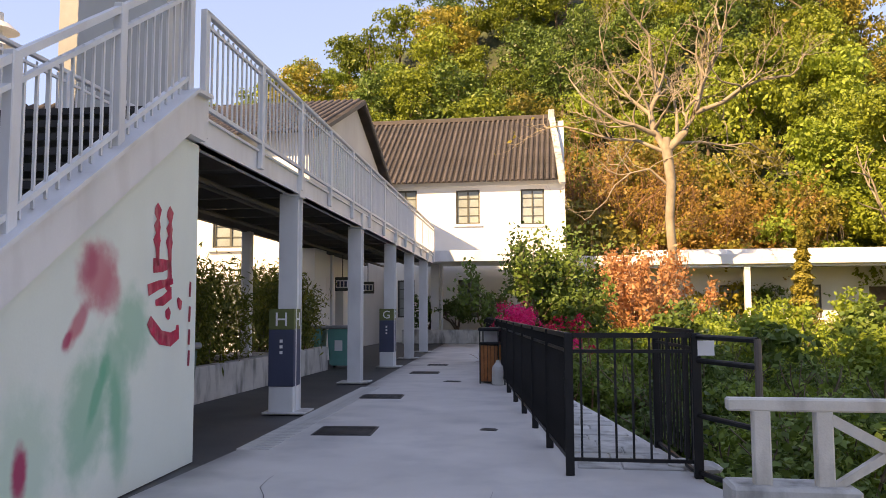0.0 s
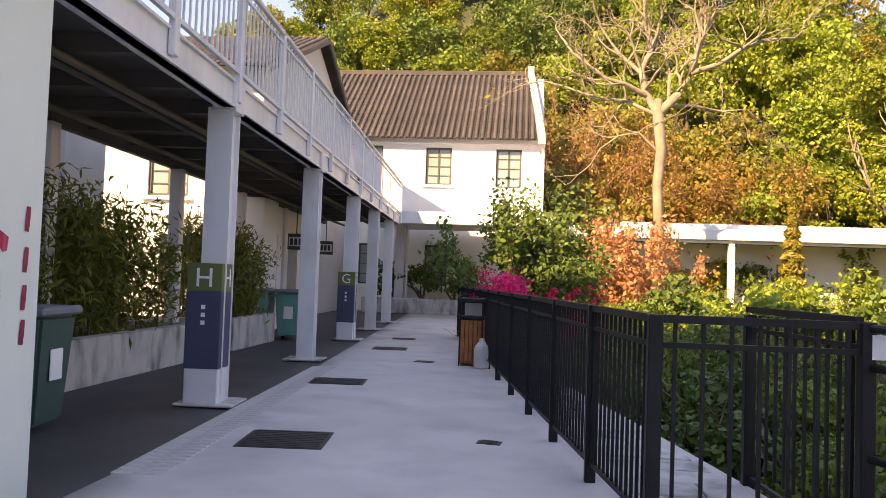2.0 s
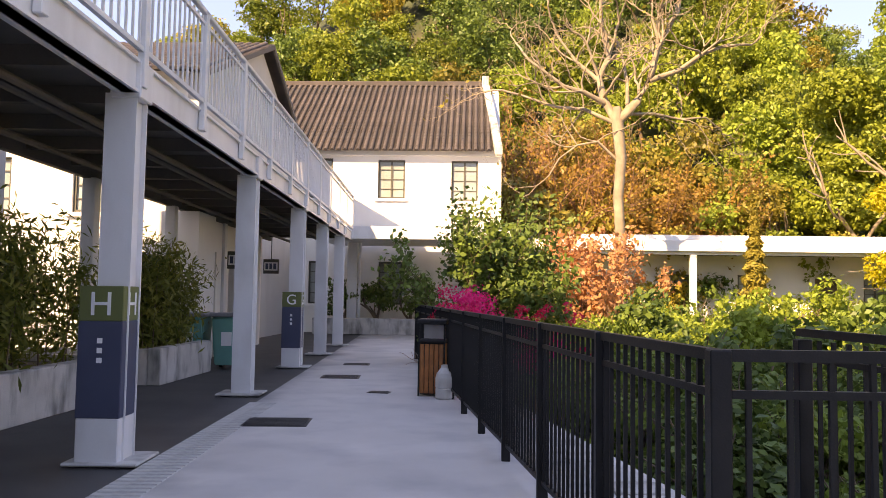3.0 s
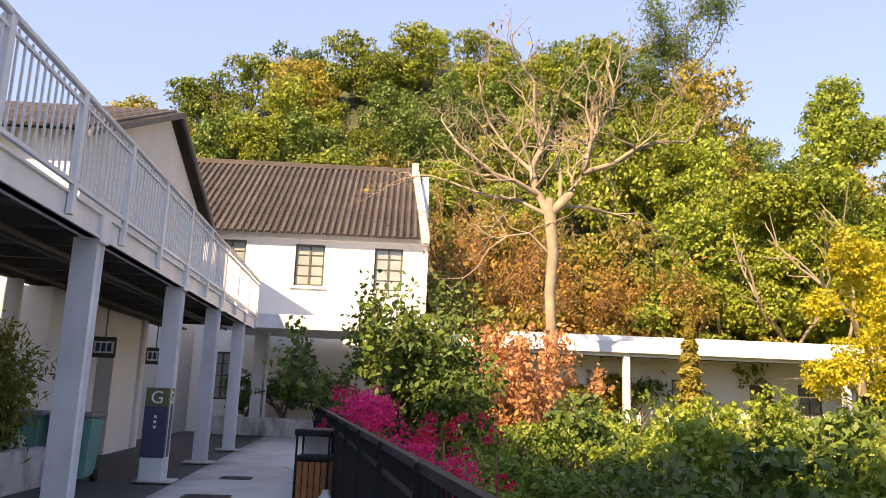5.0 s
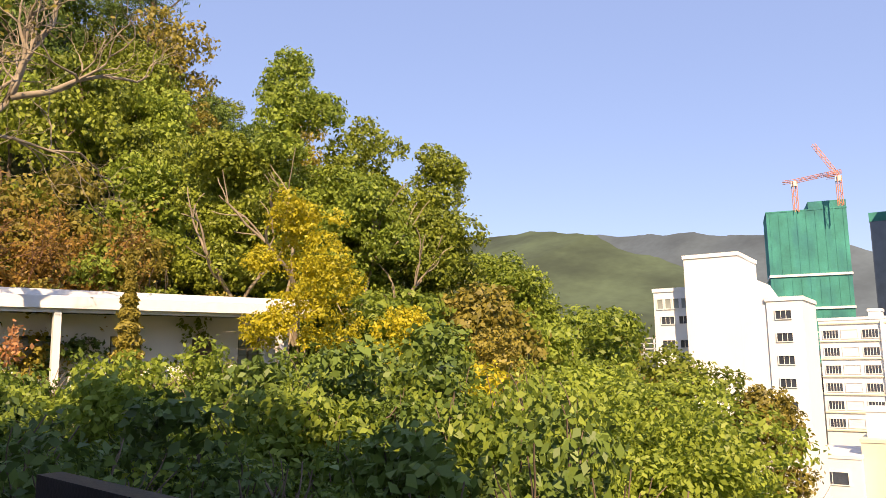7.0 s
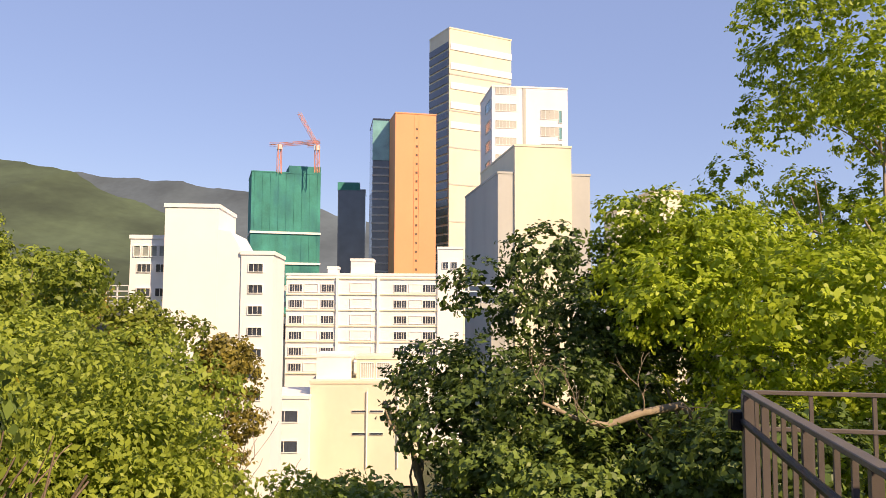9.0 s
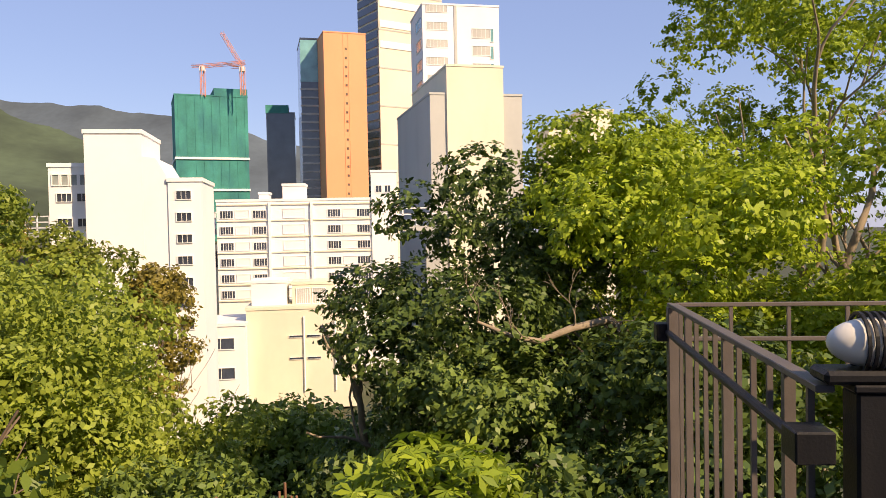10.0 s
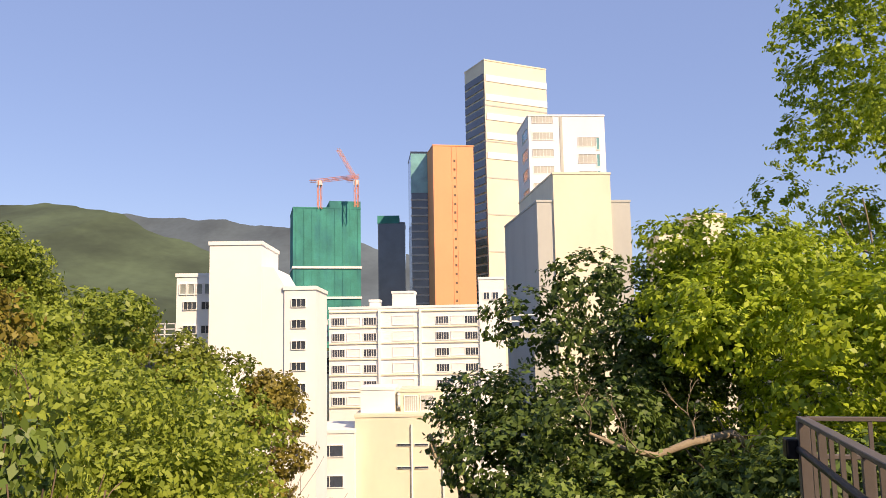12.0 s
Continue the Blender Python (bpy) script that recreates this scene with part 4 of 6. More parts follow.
for k in range(5):
    bm = bmesh.new()
    n = 20
    ys = -0.02 + 0.018 * k - 0.025
    ring = [[bm.verts.new((math.cos(a) * r * 0.85, ys + dy, 1.30 + math.sin(a) * r * 0.95)) for a in [2 * math.pi * j / n for j in range(n)]] for r, dy in ((0.076, -0.004), (0.084, -0.004), (0.084, 0.004), (0.076, 0.004))]
    for p, q in zip(ring, ring[1:] + ring[:1]):
        for j in range(n):
            bm.faces.new((p[j], p[(j + 1) % n], q[(j + 1) % n], q[j]))
    part("rib", bm, M["black_iron"], lamp)
board = thing("notice_board", pose(4.594, 4.876, -0.345), "white tilted notice panel on a post", "sign")
bm = bmesh.new()
box(bm, -0.02, -0.32, 1.28, 0.02, 0.12, 1.31)
pl = part("panel", bm, M["sign_white"], board)
pl.matrix_basis = Matrix.Translation((0, 0, 1.3)) @ Euler((radians(4), radians(50), 0)).to_matrix().to_4x4() @ Matrix.Diagonal((12, 1, 1, 1)) @ Matrix.Translation((0, 0, -1.3))
bm = bmesh.new()
tube(bm, (0.05, -0.12, 0), (0.05, -0.12, 1.27), 0.025)
part("post", bm, M["bronze_iron"], board)

# ---- gratings in the floor ----


def grating(x, y, w, d, turn, n, label="dark iron drain cover set in the concrete"):
    g = thing("drain_cover", pose(x, y, 0.002, 0, 0, turn), label, "drain cover")
    bm = bmesh.new()
    box(bm, -w / 2, -d / 2, -0.01, w / 2, d / 2, 0.004)
    part("frame", bm, M["grate"], g)
    for k in range(n):
        bm = bmesh.new()
        v = -d / 2 + (k + 0.5) * d / n
        box(bm, -w / 2 + 0.03, v - d / n * 0.3, 0.004, w / 2 - 0.03, v + d / n * 0.3, 0.009)
        part("bar", bm, M["grate"], g)


grating(-1.36, 8.25, 0.66, 0.62, 5, 10)
grating(-1.74, 11.6, 0.66, 0.52, 5, 10)
grating(-1.86, 16.1, 0.62, 0.5, 4, 8)
grating(-1.95, 18.4, 0.5, 0.4, 4, 6)
grating(0.22, 8.54, 0.19, 0.13, -8, 4)
grating(-1.0, 14.2, 0.30, 0.2, -8, 4)
drain = thing("drain_channel", DECK @ pose(0.33, -2.6, 0.002), "slotted concrete drain channel beside the columns", "drain")
slab_m = box_mesh("slotted_slab", M["old_concrete"], -0.17, 0.0, -0.02, 0.17, 0.075, 0.004, bevel=0.006)
for k in range(60):
    part("slotted_slab", slab_m, M["old_concrete"], drain).location = (0, k * 0.1, 0)
bm = bmesh.new()
box(bm, -0.17, 0, -0.02, 0.17, 6.0, -0.004)
part("trough", bm, M["grate"], drain)

# ---- litter bin and bottle ----
bin_t = thing("litter_bin", pose(-0.26, 14.05, 0, 0, 0, -4), "litter bin with reddish wood slats and black hood", "bin")
bm = bmesh.new()
box(bm, -0.155, -0.155, 0.03, 0.155, 0.155, 0.70)
part("body", bm, M["black_iron"], bin_t)
for k in range(5):
    for sx, sy, turn in ((0, -0.165, 0), (0.165, 0, 90), (-0.165, 0, 90), (0, 0.165, 0)):
        bm = bmesh.new()
        a = -0.155 + k * 0.064
        box(bm, a, -0.009, 0.04, a + 0.055, 0.009, 0.69, 0.004)
        sl = part("slat", bm, M["wood_slat"], bin_t)
        sl.matrix_basis = pose(sx, sy, 0, 0, 0, turn)
for a in ((-0.18, -0.18), (0.16, -0.18), (-0.18, 0.16), (0.16, 0.16)):
    bm = bmesh.new()
    box(bm, a[0], a[1], 0, a[0] + 0.02, a[1] + 0.02, 0.96)
    part("corner_post", bm, M["black_iron"], bin_t)
for z0, z1, w in ((0.70, 0.75, 0.185), (0.95, 1.02, 0.20)):
    bm = bmesh.new()
    box(bm, -w, -w, z0, w, w, z1, 0.015)
    part("hood" if z0 > 0.9 else "rim", bm, M["black_iron"], bin_t)
bm = bmesh.new()
box(bm, -0.14, 0.10, 0.75, 0.14, 0.12, 0.95)
part("hood_back", bm, M["steel_paint"], bin_t)
jug = thing("water_jug", pose(-0.09, 13.67, 0), "pale translucent plastic jug on the floor", "jug")
bm = bmesh.new()
prof = [(0.0, 0.0), (0.10, 0.0), (0.115, 0.02), (0.115, 0.13), (0.108, 0.14), (0.115, 0.15), (0.115, 0.27), (0.10, 0.33), (0.045, 0.40), (0.04, 0.44), (0.0, 0.44)]
rings = [[bm.verts.new((r * math.cos(2 * math.pi * j / 16), r * math.sin(2 * math.pi * j / 16), z)) for j in range(16)] for r, z in prof[1:-1]]
for p, q in zip(rings, rings[1:]):
    for j in range(16):
        bm.faces.new((p[j], p[(j + 1) % 16], q[(j + 1) % 16], q[j]))
bm.faces.new(rings[0][::-1])
bm.faces.new(rings[-1])
part("body", bm, material("jug_plastic", (0.55, 0.55, 0.52), 0.35, 0, 0.08, 6, 0.02, 60), jug)

# ---- green wheeled bins ----


def wheelie(x, y, turn, label, body="green_bin"):
    w = thing("wheeled_bin", pose(x, y, -0.01, 0, 0, turn), label, "bin", "bins by the planter")
    bm = bmesh.new()
    vs = box(bm, -0.27, -0.3, 0.08, 0.27, 0.3, 0.92)
    for v in vs:
        if v.co.z < 0.5:
            v.co.x *= 0.82
            v.co.y *= 0.82
    bmesh.ops.bevel(bm, geom=bm.edges[:], offset=0.025, segments=2, affect="EDGES")
    part("body", bm, M[body], w)
    bm = bmesh.new()
    box(bm, -0.3, -0.34, 0.92, 0.3, 0.34, 0.99, 0.02)
    part("lid", bm, M["bin_grey"], w)
    for sx in (-0.22, 0.22):
        bm = bmesh.new()
        tube(bm, (sx - 0.03, 0.26, 0.09), (sx + 0.03, 0.26, 0.09), 0.09, sides=14)
        part("wheel", bm, M["black_iron"], w)
    bm = bmesh.new()
    box(bm, -0.09, -0.292, 0.42, 0.09, -0.285, 0.66)
    part("mark", bm, M["sign_white"], w)
    return w


wheelie(-4.05, 17.25, 3, "green wheeled recycling bin with a grey lid")
wheelie(-4.72, 17.2, 3, "green wheeled recycling bin with a grey lid")
wheelie(-3.44, 8.0, 95, "dark green wheeled bin behind the painted wall", "dark_bin")

# ---- planter walls and bamboo ----
for a, b in ((6.2, 13.6), (14.6, 16.75)):
    pw = thing("planter", pose(-4.42, a, 0), "stained white concrete planter wall", "planter")
    part("front_wall", box_mesh("front_wall", M["old_concrete"], 0, 0, -0.02, 0.2, b - a, 0.52, bevel=0.015), M["old_concrete"], pw)
    part("end_wall", box_mesh("end_wall", M["old_concrete"], -1.8, 0, -0.02, 0, 0.18, 0.50), M["old_concrete"], pw)
    part("end_wall", box_mesh("end_wall", M["old_concrete"], -1.8, b - a - 0.18, -0.02, 0, b - a, 0.50), M["old_concrete"], pw)
    bm = bmesh.new()
    box(bm, -6.2, a + 0.18, -0.02, -4.42, b - 0.18, 0.42)
    solid("soil", bm, M["soil"], "dark planting soil in the planter", "soil", "stuff")
rb = np.random.default_rng(21)
for y0, y1, h, nm in ((6.4, 13.4, 1.75, 95), (14.75, 16.6, 1.75, 34)):
    hedge = thing("bamboo_hedge", pose(-5.1, (y0 + y1) / 2, 0.40), "dense green bamboo hedge growing in the planter", "bamboo")
    lines, pts, outs = [], [], []
    for k in range(nm):
        x, y = rb.uniform(-0.55, 0.6), rb.uniform(-(y1 - y0) / 2 + 0.2, (y1 - y0) / 2 - 0.2)
        hh = h * rb.uniform(0.6, 1.08)
        lean_ = rb.normal(0, 0.16, 2)
        line = [((x + lean_[0] * f * f * hh, y + lean_[1] * f * f * hh, f * hh), 0.012 * (1.1 - f)) for f in np.linspace(0, 1, 6)]
        lines.append(line)
        n = 330
        f = rb.uniform(0.05, 1.02, n) ** 0.8
        base = np.array([x, y, 0]) + np.stack([lean_[0] * f * f * hh, lean_[1] * f * f * hh, f * hh], -1)
        off = rb.normal(0, 0.17, (n, 3)) * [1, 1, 0.6]
        pts.append(base + off)
        outs.append(off / (np.linalg.norm(off, axis=1)[:, None] + 1e-6))
    part("branchwork", tubes_mesh("stems", lines, M["bark"], 4), M["bark"], hedge)
    part("foliage", leaves("leaves", np.concatenate(pts), np.concatenate(outs), np.full(sum(map(len, pts)), 0.036), L["bamboo"], length=4.2, droop=0.8, rng=rb), L["bamboo"], hedge)

# ---- long low building and covered way beyond the garden ----
low = thing("garden_pavilion", pose(0, 34.5, -1.3), "long low white pavilion with a flat roof and posts", "building")
WP = M["white_paint"]
for a in ((1.5, -0.3, 4.55, 19.0, 0.05, 4.98), (4.6, 0.05, 4.85, 19.0, 0.5, 5.22), (1.5, -0.12, 4.42, 19.0, 0.0, 4.55)):
    bm = bmesh.new()
    box(bm, *a, bevel=0.01)
    part("fascia", bm, WP, low)
bm = bmesh.new()
box(bm, 1.5, 0.05, 4.6, 19.0, 5.2, 4.8)
part("roof", bm, M["old_concrete"], low)
part("wall", wall_with_openings(4.5, 19.0, 0, 4.5, 1.9, 2.15, [(5.4, 0, 6.4, 3.6), (8.2, 2.2, 9.4, 3.7), (11.4, 2.2, 12.6, 3.7), (14.6, 0, 15.6, 3.6), (16.6, 2.2, 17.6, 3.7)]), M["house_wall"], low)
for x0, x1 in ((5.4, 6.4), (14.6, 15.6)):
    bm = bmesh.new()
    box(bm, x0, 2.05, 0, x1, 2.12, 3.6)
    part("door", bm, M["bark"], low, "brown timber door")
for x0, x1 in ((8.2, 9.4), (11.4, 12.6), (16.6, 17.6)):
    window(low, x0, 2.2, x1, 3.7, 1.96)
for x, w in ((1.75, 0.24), (2.15, 0.24), (3.55, 0.3), (4.05, 0.4), (9.0, 0.24), (17.5, 0.26)):
    bm = bmesh.new()
    box(bm, x - w / 2, -0.14, 0, x + w / 2, -0.14 + w, 4.56, 0.01)
    part("post", bm, WP, low)
cover = thing("covered_way", pose(-3.95, 30.3, 0), "white covered way joining footbridge and pavilion", "canopy")
for a in ((-0.9, -3.2, 3.16, 5.4, 1.6, 3.38), (-0.9, -3.3, 3.06, 5.4, -3.2, 3.46)):
    bm = bmesh.new()
    box(bm, *a, bevel=0.01)
    part("roof", bm, S, cover)
for x, y in ((0.0, 0.0), (4.9, 0.6)):
    bm = bmesh.new()
    box(bm, x - 0.17, y - 0.17, 0, x + 0.17, y + 0.17, 3.16, 0.012)
    part("column", bm, S, cover)
bm = bmesh.new()
tube(bm, (0.26, -0.1, 0.05), (0.26, -0.1, 3.16), 0.05, sides=10)
part("downpipe", bm, S, cover)
low_wall = solid("planter", box_mesh("planter", M["old_concrete"], -5.2, 29.6, 0, -1.1, 29.9, 0.55, bevel=0.02), M["old_concrete"], "low pale planter wall at the end of the walk", "planter")
rail3 = thing("roof_railing", pose(1.6, 38.5, 3.5), "thin grey railing on the pavilion roof", "railing")
for z in (0.2, 0.6, 1.0):
    bm = bmesh.new()
    tube(bm, (0, 0, z), (3.4, 0, z), 0.02)
    part("rail", bm, S, rail3)
for k in range(18):
    bm = bmesh.new()
    tube(bm, (k * 0.2, 0, -0.1), (k * 0.2, 0, 1.02), 0.012)
    part("bar", bm, S, rail3)

# ---- trees ----


def crown_mesh(name, seed, radius, height, n_blobs, per_area, size, mat, clump=7, lobes=0.45, spread=0.7, up=0.25):
    """A crown of lumpy leaf clumps round the origin (its base at z = 0)."""
    rng = np.random.default_rng(seed)
    blobs = []
    for k in range(n_blobs):
        a, f = rng.uniform(0, 2 * math.pi), rng.random() ** 0.6
        zz = rng.uniform(0.12, 0.9)
        rr = radius * math.sqrt(max(0.08, 1 - (2 * zz - 0.9) ** 2)) * f * 0.75
        s = radius * lobes * rng.uniform(0.6, 1.15)
        blobs.append((rr * math.cos(a), rr * math.sin(a), zz * height, s, s, s * 0.72))
    p, o = blob_points(blobs, per_area, rng, clump=clump, clump_r=size * 0.9)
    return leaves(name, p, o, np.full(len(p), size), mat, rng=rng, spread=spread, up=up)


def trunk_mesh(name, seed, height, radius, mat, depth=3, spread=0.5, lean=(0, 0, 1), sides=6):
    rng = np.random.default_rng(seed)
    lines, tips = grow((0, 0, -0.6), lean, height, radius, depth, rng, spread=spread)
    return tubes_mesh(name, lines, mat, sides)


def make_tree(name, x, y, z, seed, trunk_h, crown_r, crown_h, crown_z, mat, label, size=0.16, per_area=40, blobs=14, bark="bark", group="", trunk_r=0.12, lobes=0.45, clump=7, category="tree", depth=3, spread=0.7, up=0.25):
    t = thing(name, pose(x, y, z), label, category, group)
    trunk_h = 0.80 * (crown_z + crown_h + 0.6) / sum(0.72 ** q for q in range(depth + 1))
    part("trunk", trunk_mesh("trunk", seed, trunk_h, trunk_r, M[bark], depth=depth), M[bark], t)
    part("crown", crown_mesh("crown", seed + 1, crown_r, crown_h, blobs, per_area, size, mat, clump, lobes, spread, up), mat, t).location = (0, 0, crown_z)
    return t


hill_kinds = []
for k, (mat, lab) in enumerate(((L["hill"], "green broadleaf tree on the wooded hill"), (L["hill"], "green broadleaf tree on the wooded hill"), (L["olive"], "olive-brown tree on the wooded hill"), (L["deep"], "dark green tree on the wooded hill"), (L["bright"], "light green tree on the wooded hill"))):
    hill_kinds.append(make_tree("tree", 0, 0, -200, 100 + 7 * k, 3.0, 2.9, 4.4, 1.2, mat, lab, size=0.145, per_area=26, blobs=17, group="trees on the hill", trunk_r=0.16, depth=2, lobes=0.42))
rf = np.random.default_rng(11)
spots = []
for _ in range(9000):
    x, y = rf.uniform(-40, 70), rf.uniform(37.5, 96)
    if x < 2.2 and y < 43.5:
        continue
    if any((x - a) ** 2 + (y - b) ** 2 < (2.5 + (y - 38) * 0.022) ** 2 for a, b in spots):
        continue
    spots.append((x, y))
    if len(spots) > 560:
        break
spots.sort(key=lambda p: (p[0] - 1) ** 2 + (p[1] - 6) ** 2)
far_v = []
for k, (x, y) in enumerate(spots):
    z = float(land(np.array(x), np.array(y)))
    s = rf.uniform(0.75, 1.35)
    src = hill_kinds[int(rf.choice(5, p=[0.3, 0.22, 0.2, 0.14, 0.14] if y > 48 or x < 2 else [0.16, 0.12, 0.46, 0.1, 0.16]))]
    m = pose(x, y, z - 0.4, 0, 0, rf.uniform(0, 360)) @ Matrix.Diagonal((s, s, s * rf.uniform(0.9, 1.25), 1))
    if k < 190:
        copy_thing(src, m)
    else:
        far_v.append((m, src))
for mat_name in ("hill", "olive", "deep", "bright"):
    vs = []
    for m, src in far_v:
        crown = src.children[1]
        if crown.data.materials[0] != L[mat_name]:
            continue
        n = len(crown.data.vertices)
        co = np.empty(n * 3, np.float32)
        crown.data.vertices.foreach_get("co", co)
        co = co.reshape(-1, 4, 3)[::3].reshape(-1, 3)
        mm = np.array(m @ Matrix.Translation(crown.location))
        quads4 = (co @ mm[:3, :3].T + mm[:3, 3]).reshape(-1, 4, 3)
        mid = quads4.mean(1, keepdims=True)
        vs.append((mid + (quads4 - mid) * 1.5).reshape(-1, 3))
    if vs:
        V = np.concatenate(vs)
        me = mesh_arrays("woods", V, np.arange(len(V)).reshape(-1, 4))
        solid("hill_woods", me, L[mat_name], "dense mixed woodland on the upper hill", "woods", "stuff")
for t in hill_kinds:
    for c in list(t.children):
        bpy.data.objects.remove(c)
    bpy.data.objects.remove(t)

# large bare tree behind the pavilion: trunk, bent limbs, then twigs from along each limb
bare = thing("bare_tree", pose(5.27, 30.0, -0.8), "tall bare pale-barked tree with spreading branches", "tree")
rb = np.random.default_rng(33)
lines = [[((0.05, 0, -0.5), 0.28), ((0.02, 0, 1.5), 0.22), ((0.06, 0, 3.5), 0.19), ((-0.06, 0, 5.6), 0.185), ((0.04, 0, 7.0), 0.20), ((-0.10, 0, 8.3), 0.22), ((-0.1, 0, 8.75), 0.15)]]
tips = []
BOUGHS = [(0.20, ((-0.15, 0.0, 8.3), (-0.55, 0.2, 9.1), (-0.65, 0.4, 9.9), (-0.3, 0.5, 10.7), (-0.5, 0.6, 11.6))),
         (0.21, ((0.0, 0.0, 8.3), (0.55, -0.2, 8.9), (1.0, -0.3, 9.8), (1.25, -0.2, 10.7), (1.6, -0.1, 11.5))),
         (0.13, ((0.95, -0.3, 9.6), (1.9, -0.5, 9.9), (2.6, -0.6, 10.4), (3.3, -0.5, 10.7))),
         (0.12, ((-0.5, 0.1, 8.9), (-1.3, -0.3, 9.2), (-2.0, -0.5, 9.35), (-2.9, -0.6, 10.0))),
         (0.10, ((-0.2, 0.0, 8.2), (-1.2, 0.3, 8.75), (-2.2, 0.4, 8.85), (-3.4, 0.5, 9.3))),
         (0.075, ((0.25, 0.0, 8.5), (1.2, 0.3, 8.6), (2.2, 0.5, 8.45), (3.1, 0.6, 8.55))),
         (0.11, ((-0.6, 0.3, 9.7), (-1.4, 0.8, 10.6), (-1.9, 1.0, 11.4))),
         (0.11, ((0.4, 0.6, 8.8), (0.5, 1.3, 10.0), (0.35, 1.6, 11.3))),
         (0.07, ((-0.1, 0.0, 6.9), (-0.8, -0.2, 7.5), (-1.5, -0.3, 7.35), (-2.1, -0.3, 6.9)))]
for r, pts_ in BOUGHS:
    lines.append([(np.array(q), 0.82 * r * (1 - 0.55 * k / (len(pts_) - 1))) for k, q in enumerate(pts_)])
    end = np.array(pts_[-1]) - np.array(pts_[-2])
    grow(pts_[-1], end, 1.35, r * 0.45, 4, rb, spread=0.62, lift=0.12, shrink=0.74, kids=(2, 3), lines=lines, tips=tips, wob=0.22)
    for k in range(1, len(pts_) - 1):
        d = np.array(pts_[k + 1]) - np.array(pts_[k - 1])
        for q in range(2):
            grow(pts_[k], d / np.linalg.norm(d) + rb.normal(0, 0.6, 3) + [0, 0, 0.35], 1.25, r * 0.35, 3, rb, spread=0.65, lift=0.14, shrink=0.74, kids=(2, 3), lines=lines, tips=tips, wob=0.22)
part("trunk", tubes_mesh("trunk", lines, M["bark_pale"], 6), M["bark_pale"], bare)
rp = np.random.default_rng(5)
tp = np.array(tips)
tp = tp[rp.random(len(tp)) < 0.25]
part("foliage", leaves("leaves", tp + rp.normal(0, 0.1, tp.shape), rp.normal(0, 1, tp.shape), np.full(len(tp), 0.12), L["olive"], rng=rp), L["olive"], bare, "last few yellowing leaves")


def twiggy(name, x, y, z, seed, height, stems, mat, label, leaf=None, leaf_size=0.07, per_tip=5, spread=0.5, depth=4, flare=0.6):
    """A shrub of many fine stems, bare or in leaf."""
    t = thing(name, pose(x, y, z), label, "shrub")
    rng = np.random.default_rng(seed)
    lines, tips = [], []
    for k in range(stems):
        a = rng.uniform(0, 2 * math.pi)
        grow((0.15 * math.cos(a), 0.15 * math.sin(a), -0.2), (flare * math.cos(a), flare * math.sin(a), 1.0), height * 0.34, 0.03 * height / 3, depth, rng, spread=spread, lift=0.15, shrink=0.74, lines=lines, tips=tips)
    part("branchwork", tubes_mesh("stems", lines, mat, 4), mat, t)
    if leaf:
        ends = np.concatenate([np.array([p for p, r in ln[1:]]) for ln in lines[stems:]])
        p = np.repeat(ends, per_tip, 0)
        p = p + rng.normal(0, 0.10, p.shape)
        part("foliage", leaves("leaves", p, rng.normal(0, 1, p.shape), np.full(len(p), leaf_size), leaf, rng=rng), leaf, t)
    return t


twiggy("shrub", 3.75, 28.0, -0.9, 51, 5.0, 10, M["twig"], "orange-leaved shrub in autumn colour before the pavilion", L["orange"], 0.11, 5, 0.34, 3, flare=0.4)
for k, (x, y, h) in enumerate(((2.7, 40.4, 8.5), (3.9, 41.0, 9.5), (1.9, 42.6, 9.5), (7.4, 40.6, 7.6), (9.6, 41.0, 7.4), (5.0, 42.5, 9.0), (3.2, 44.5, 9.5))):
    twiggy("shrub", x, y, float(land(np.array(x), np.array(y))) + 0.5, 60 + k, h, 6, M["twig"], "leafless reddish-brown shrub at the foot of the hill", L["rust"], 0.11, 2 if k in (3, 4) else 1, 0.6, 4)
for x, y, r, h, mt, lb in ((8.6, 39.5, 2.3, 4.6, "rust", "rust-brown bushy tree"), (11.0, 40.5, 2.4, 4.4, "rust", "rust-brown bushy tree"), (13.8, 41, 2.2, 5.2, "olive", "olive bushy tree"), (5.6, 41.0, 2.2, 3.6, "rust", "rust-brown bushy tree")):
    z = float(land(np.array(x), np.array(y)))
    make_tree("tree", x, y, z, int(x * 31), 2.2, r, h, 1.3, L[mt], lb + " at the foot of the hill", size=0.15, per_area=32, blobs=16)
# slim conifer, yellow tree and the tall green trees at the right of the pavilion
con = thing("conifer", pose(10.6, 32.2, -1.3), "slim pointed yellow-green conifer before the pavilion", "tree")
rc = np.random.default_rng(77)
part("trunk", tubes_mesh("trunk", [[((0, 0, -0.3), 0.09), ((0, 0, 3), 0.06), ((0, 0, 6.0), 0.01)]], M["bark"]), M["bark"], con)
n = 5200
f = rc.random(n) ** 0.75
a = rc.uniform(0, 2 * math.pi, n)
rr = (1 - f) * 0.95 * (0.55 + 0.45 * np.sin(f * 40) ** 2) * rc.uniform(0.5, 1.05, n) + 0.05
cp = np.stack([rr * np.cos(a), rr * np.sin(a), 0.5 + f * 5.7], -1)
part("crown", leaves("crown", cp, np.stack([np.cos(a), np.sin(a), 0.4 + 0 * a], -1), np.full(n, 0.085), L["olive"], length=2.2, rng=rc), L["olive"], con)
make_tree("tree", 15.6, 29.5, -1.8, 81, 3.2, 2.5, 7.0, 2.4, L["yellow"], "tree in bright yellow autumn leaf", size=0.085, per_area=90, blobs=46, bark="bark_pale", lobes=0.28, depth=4)
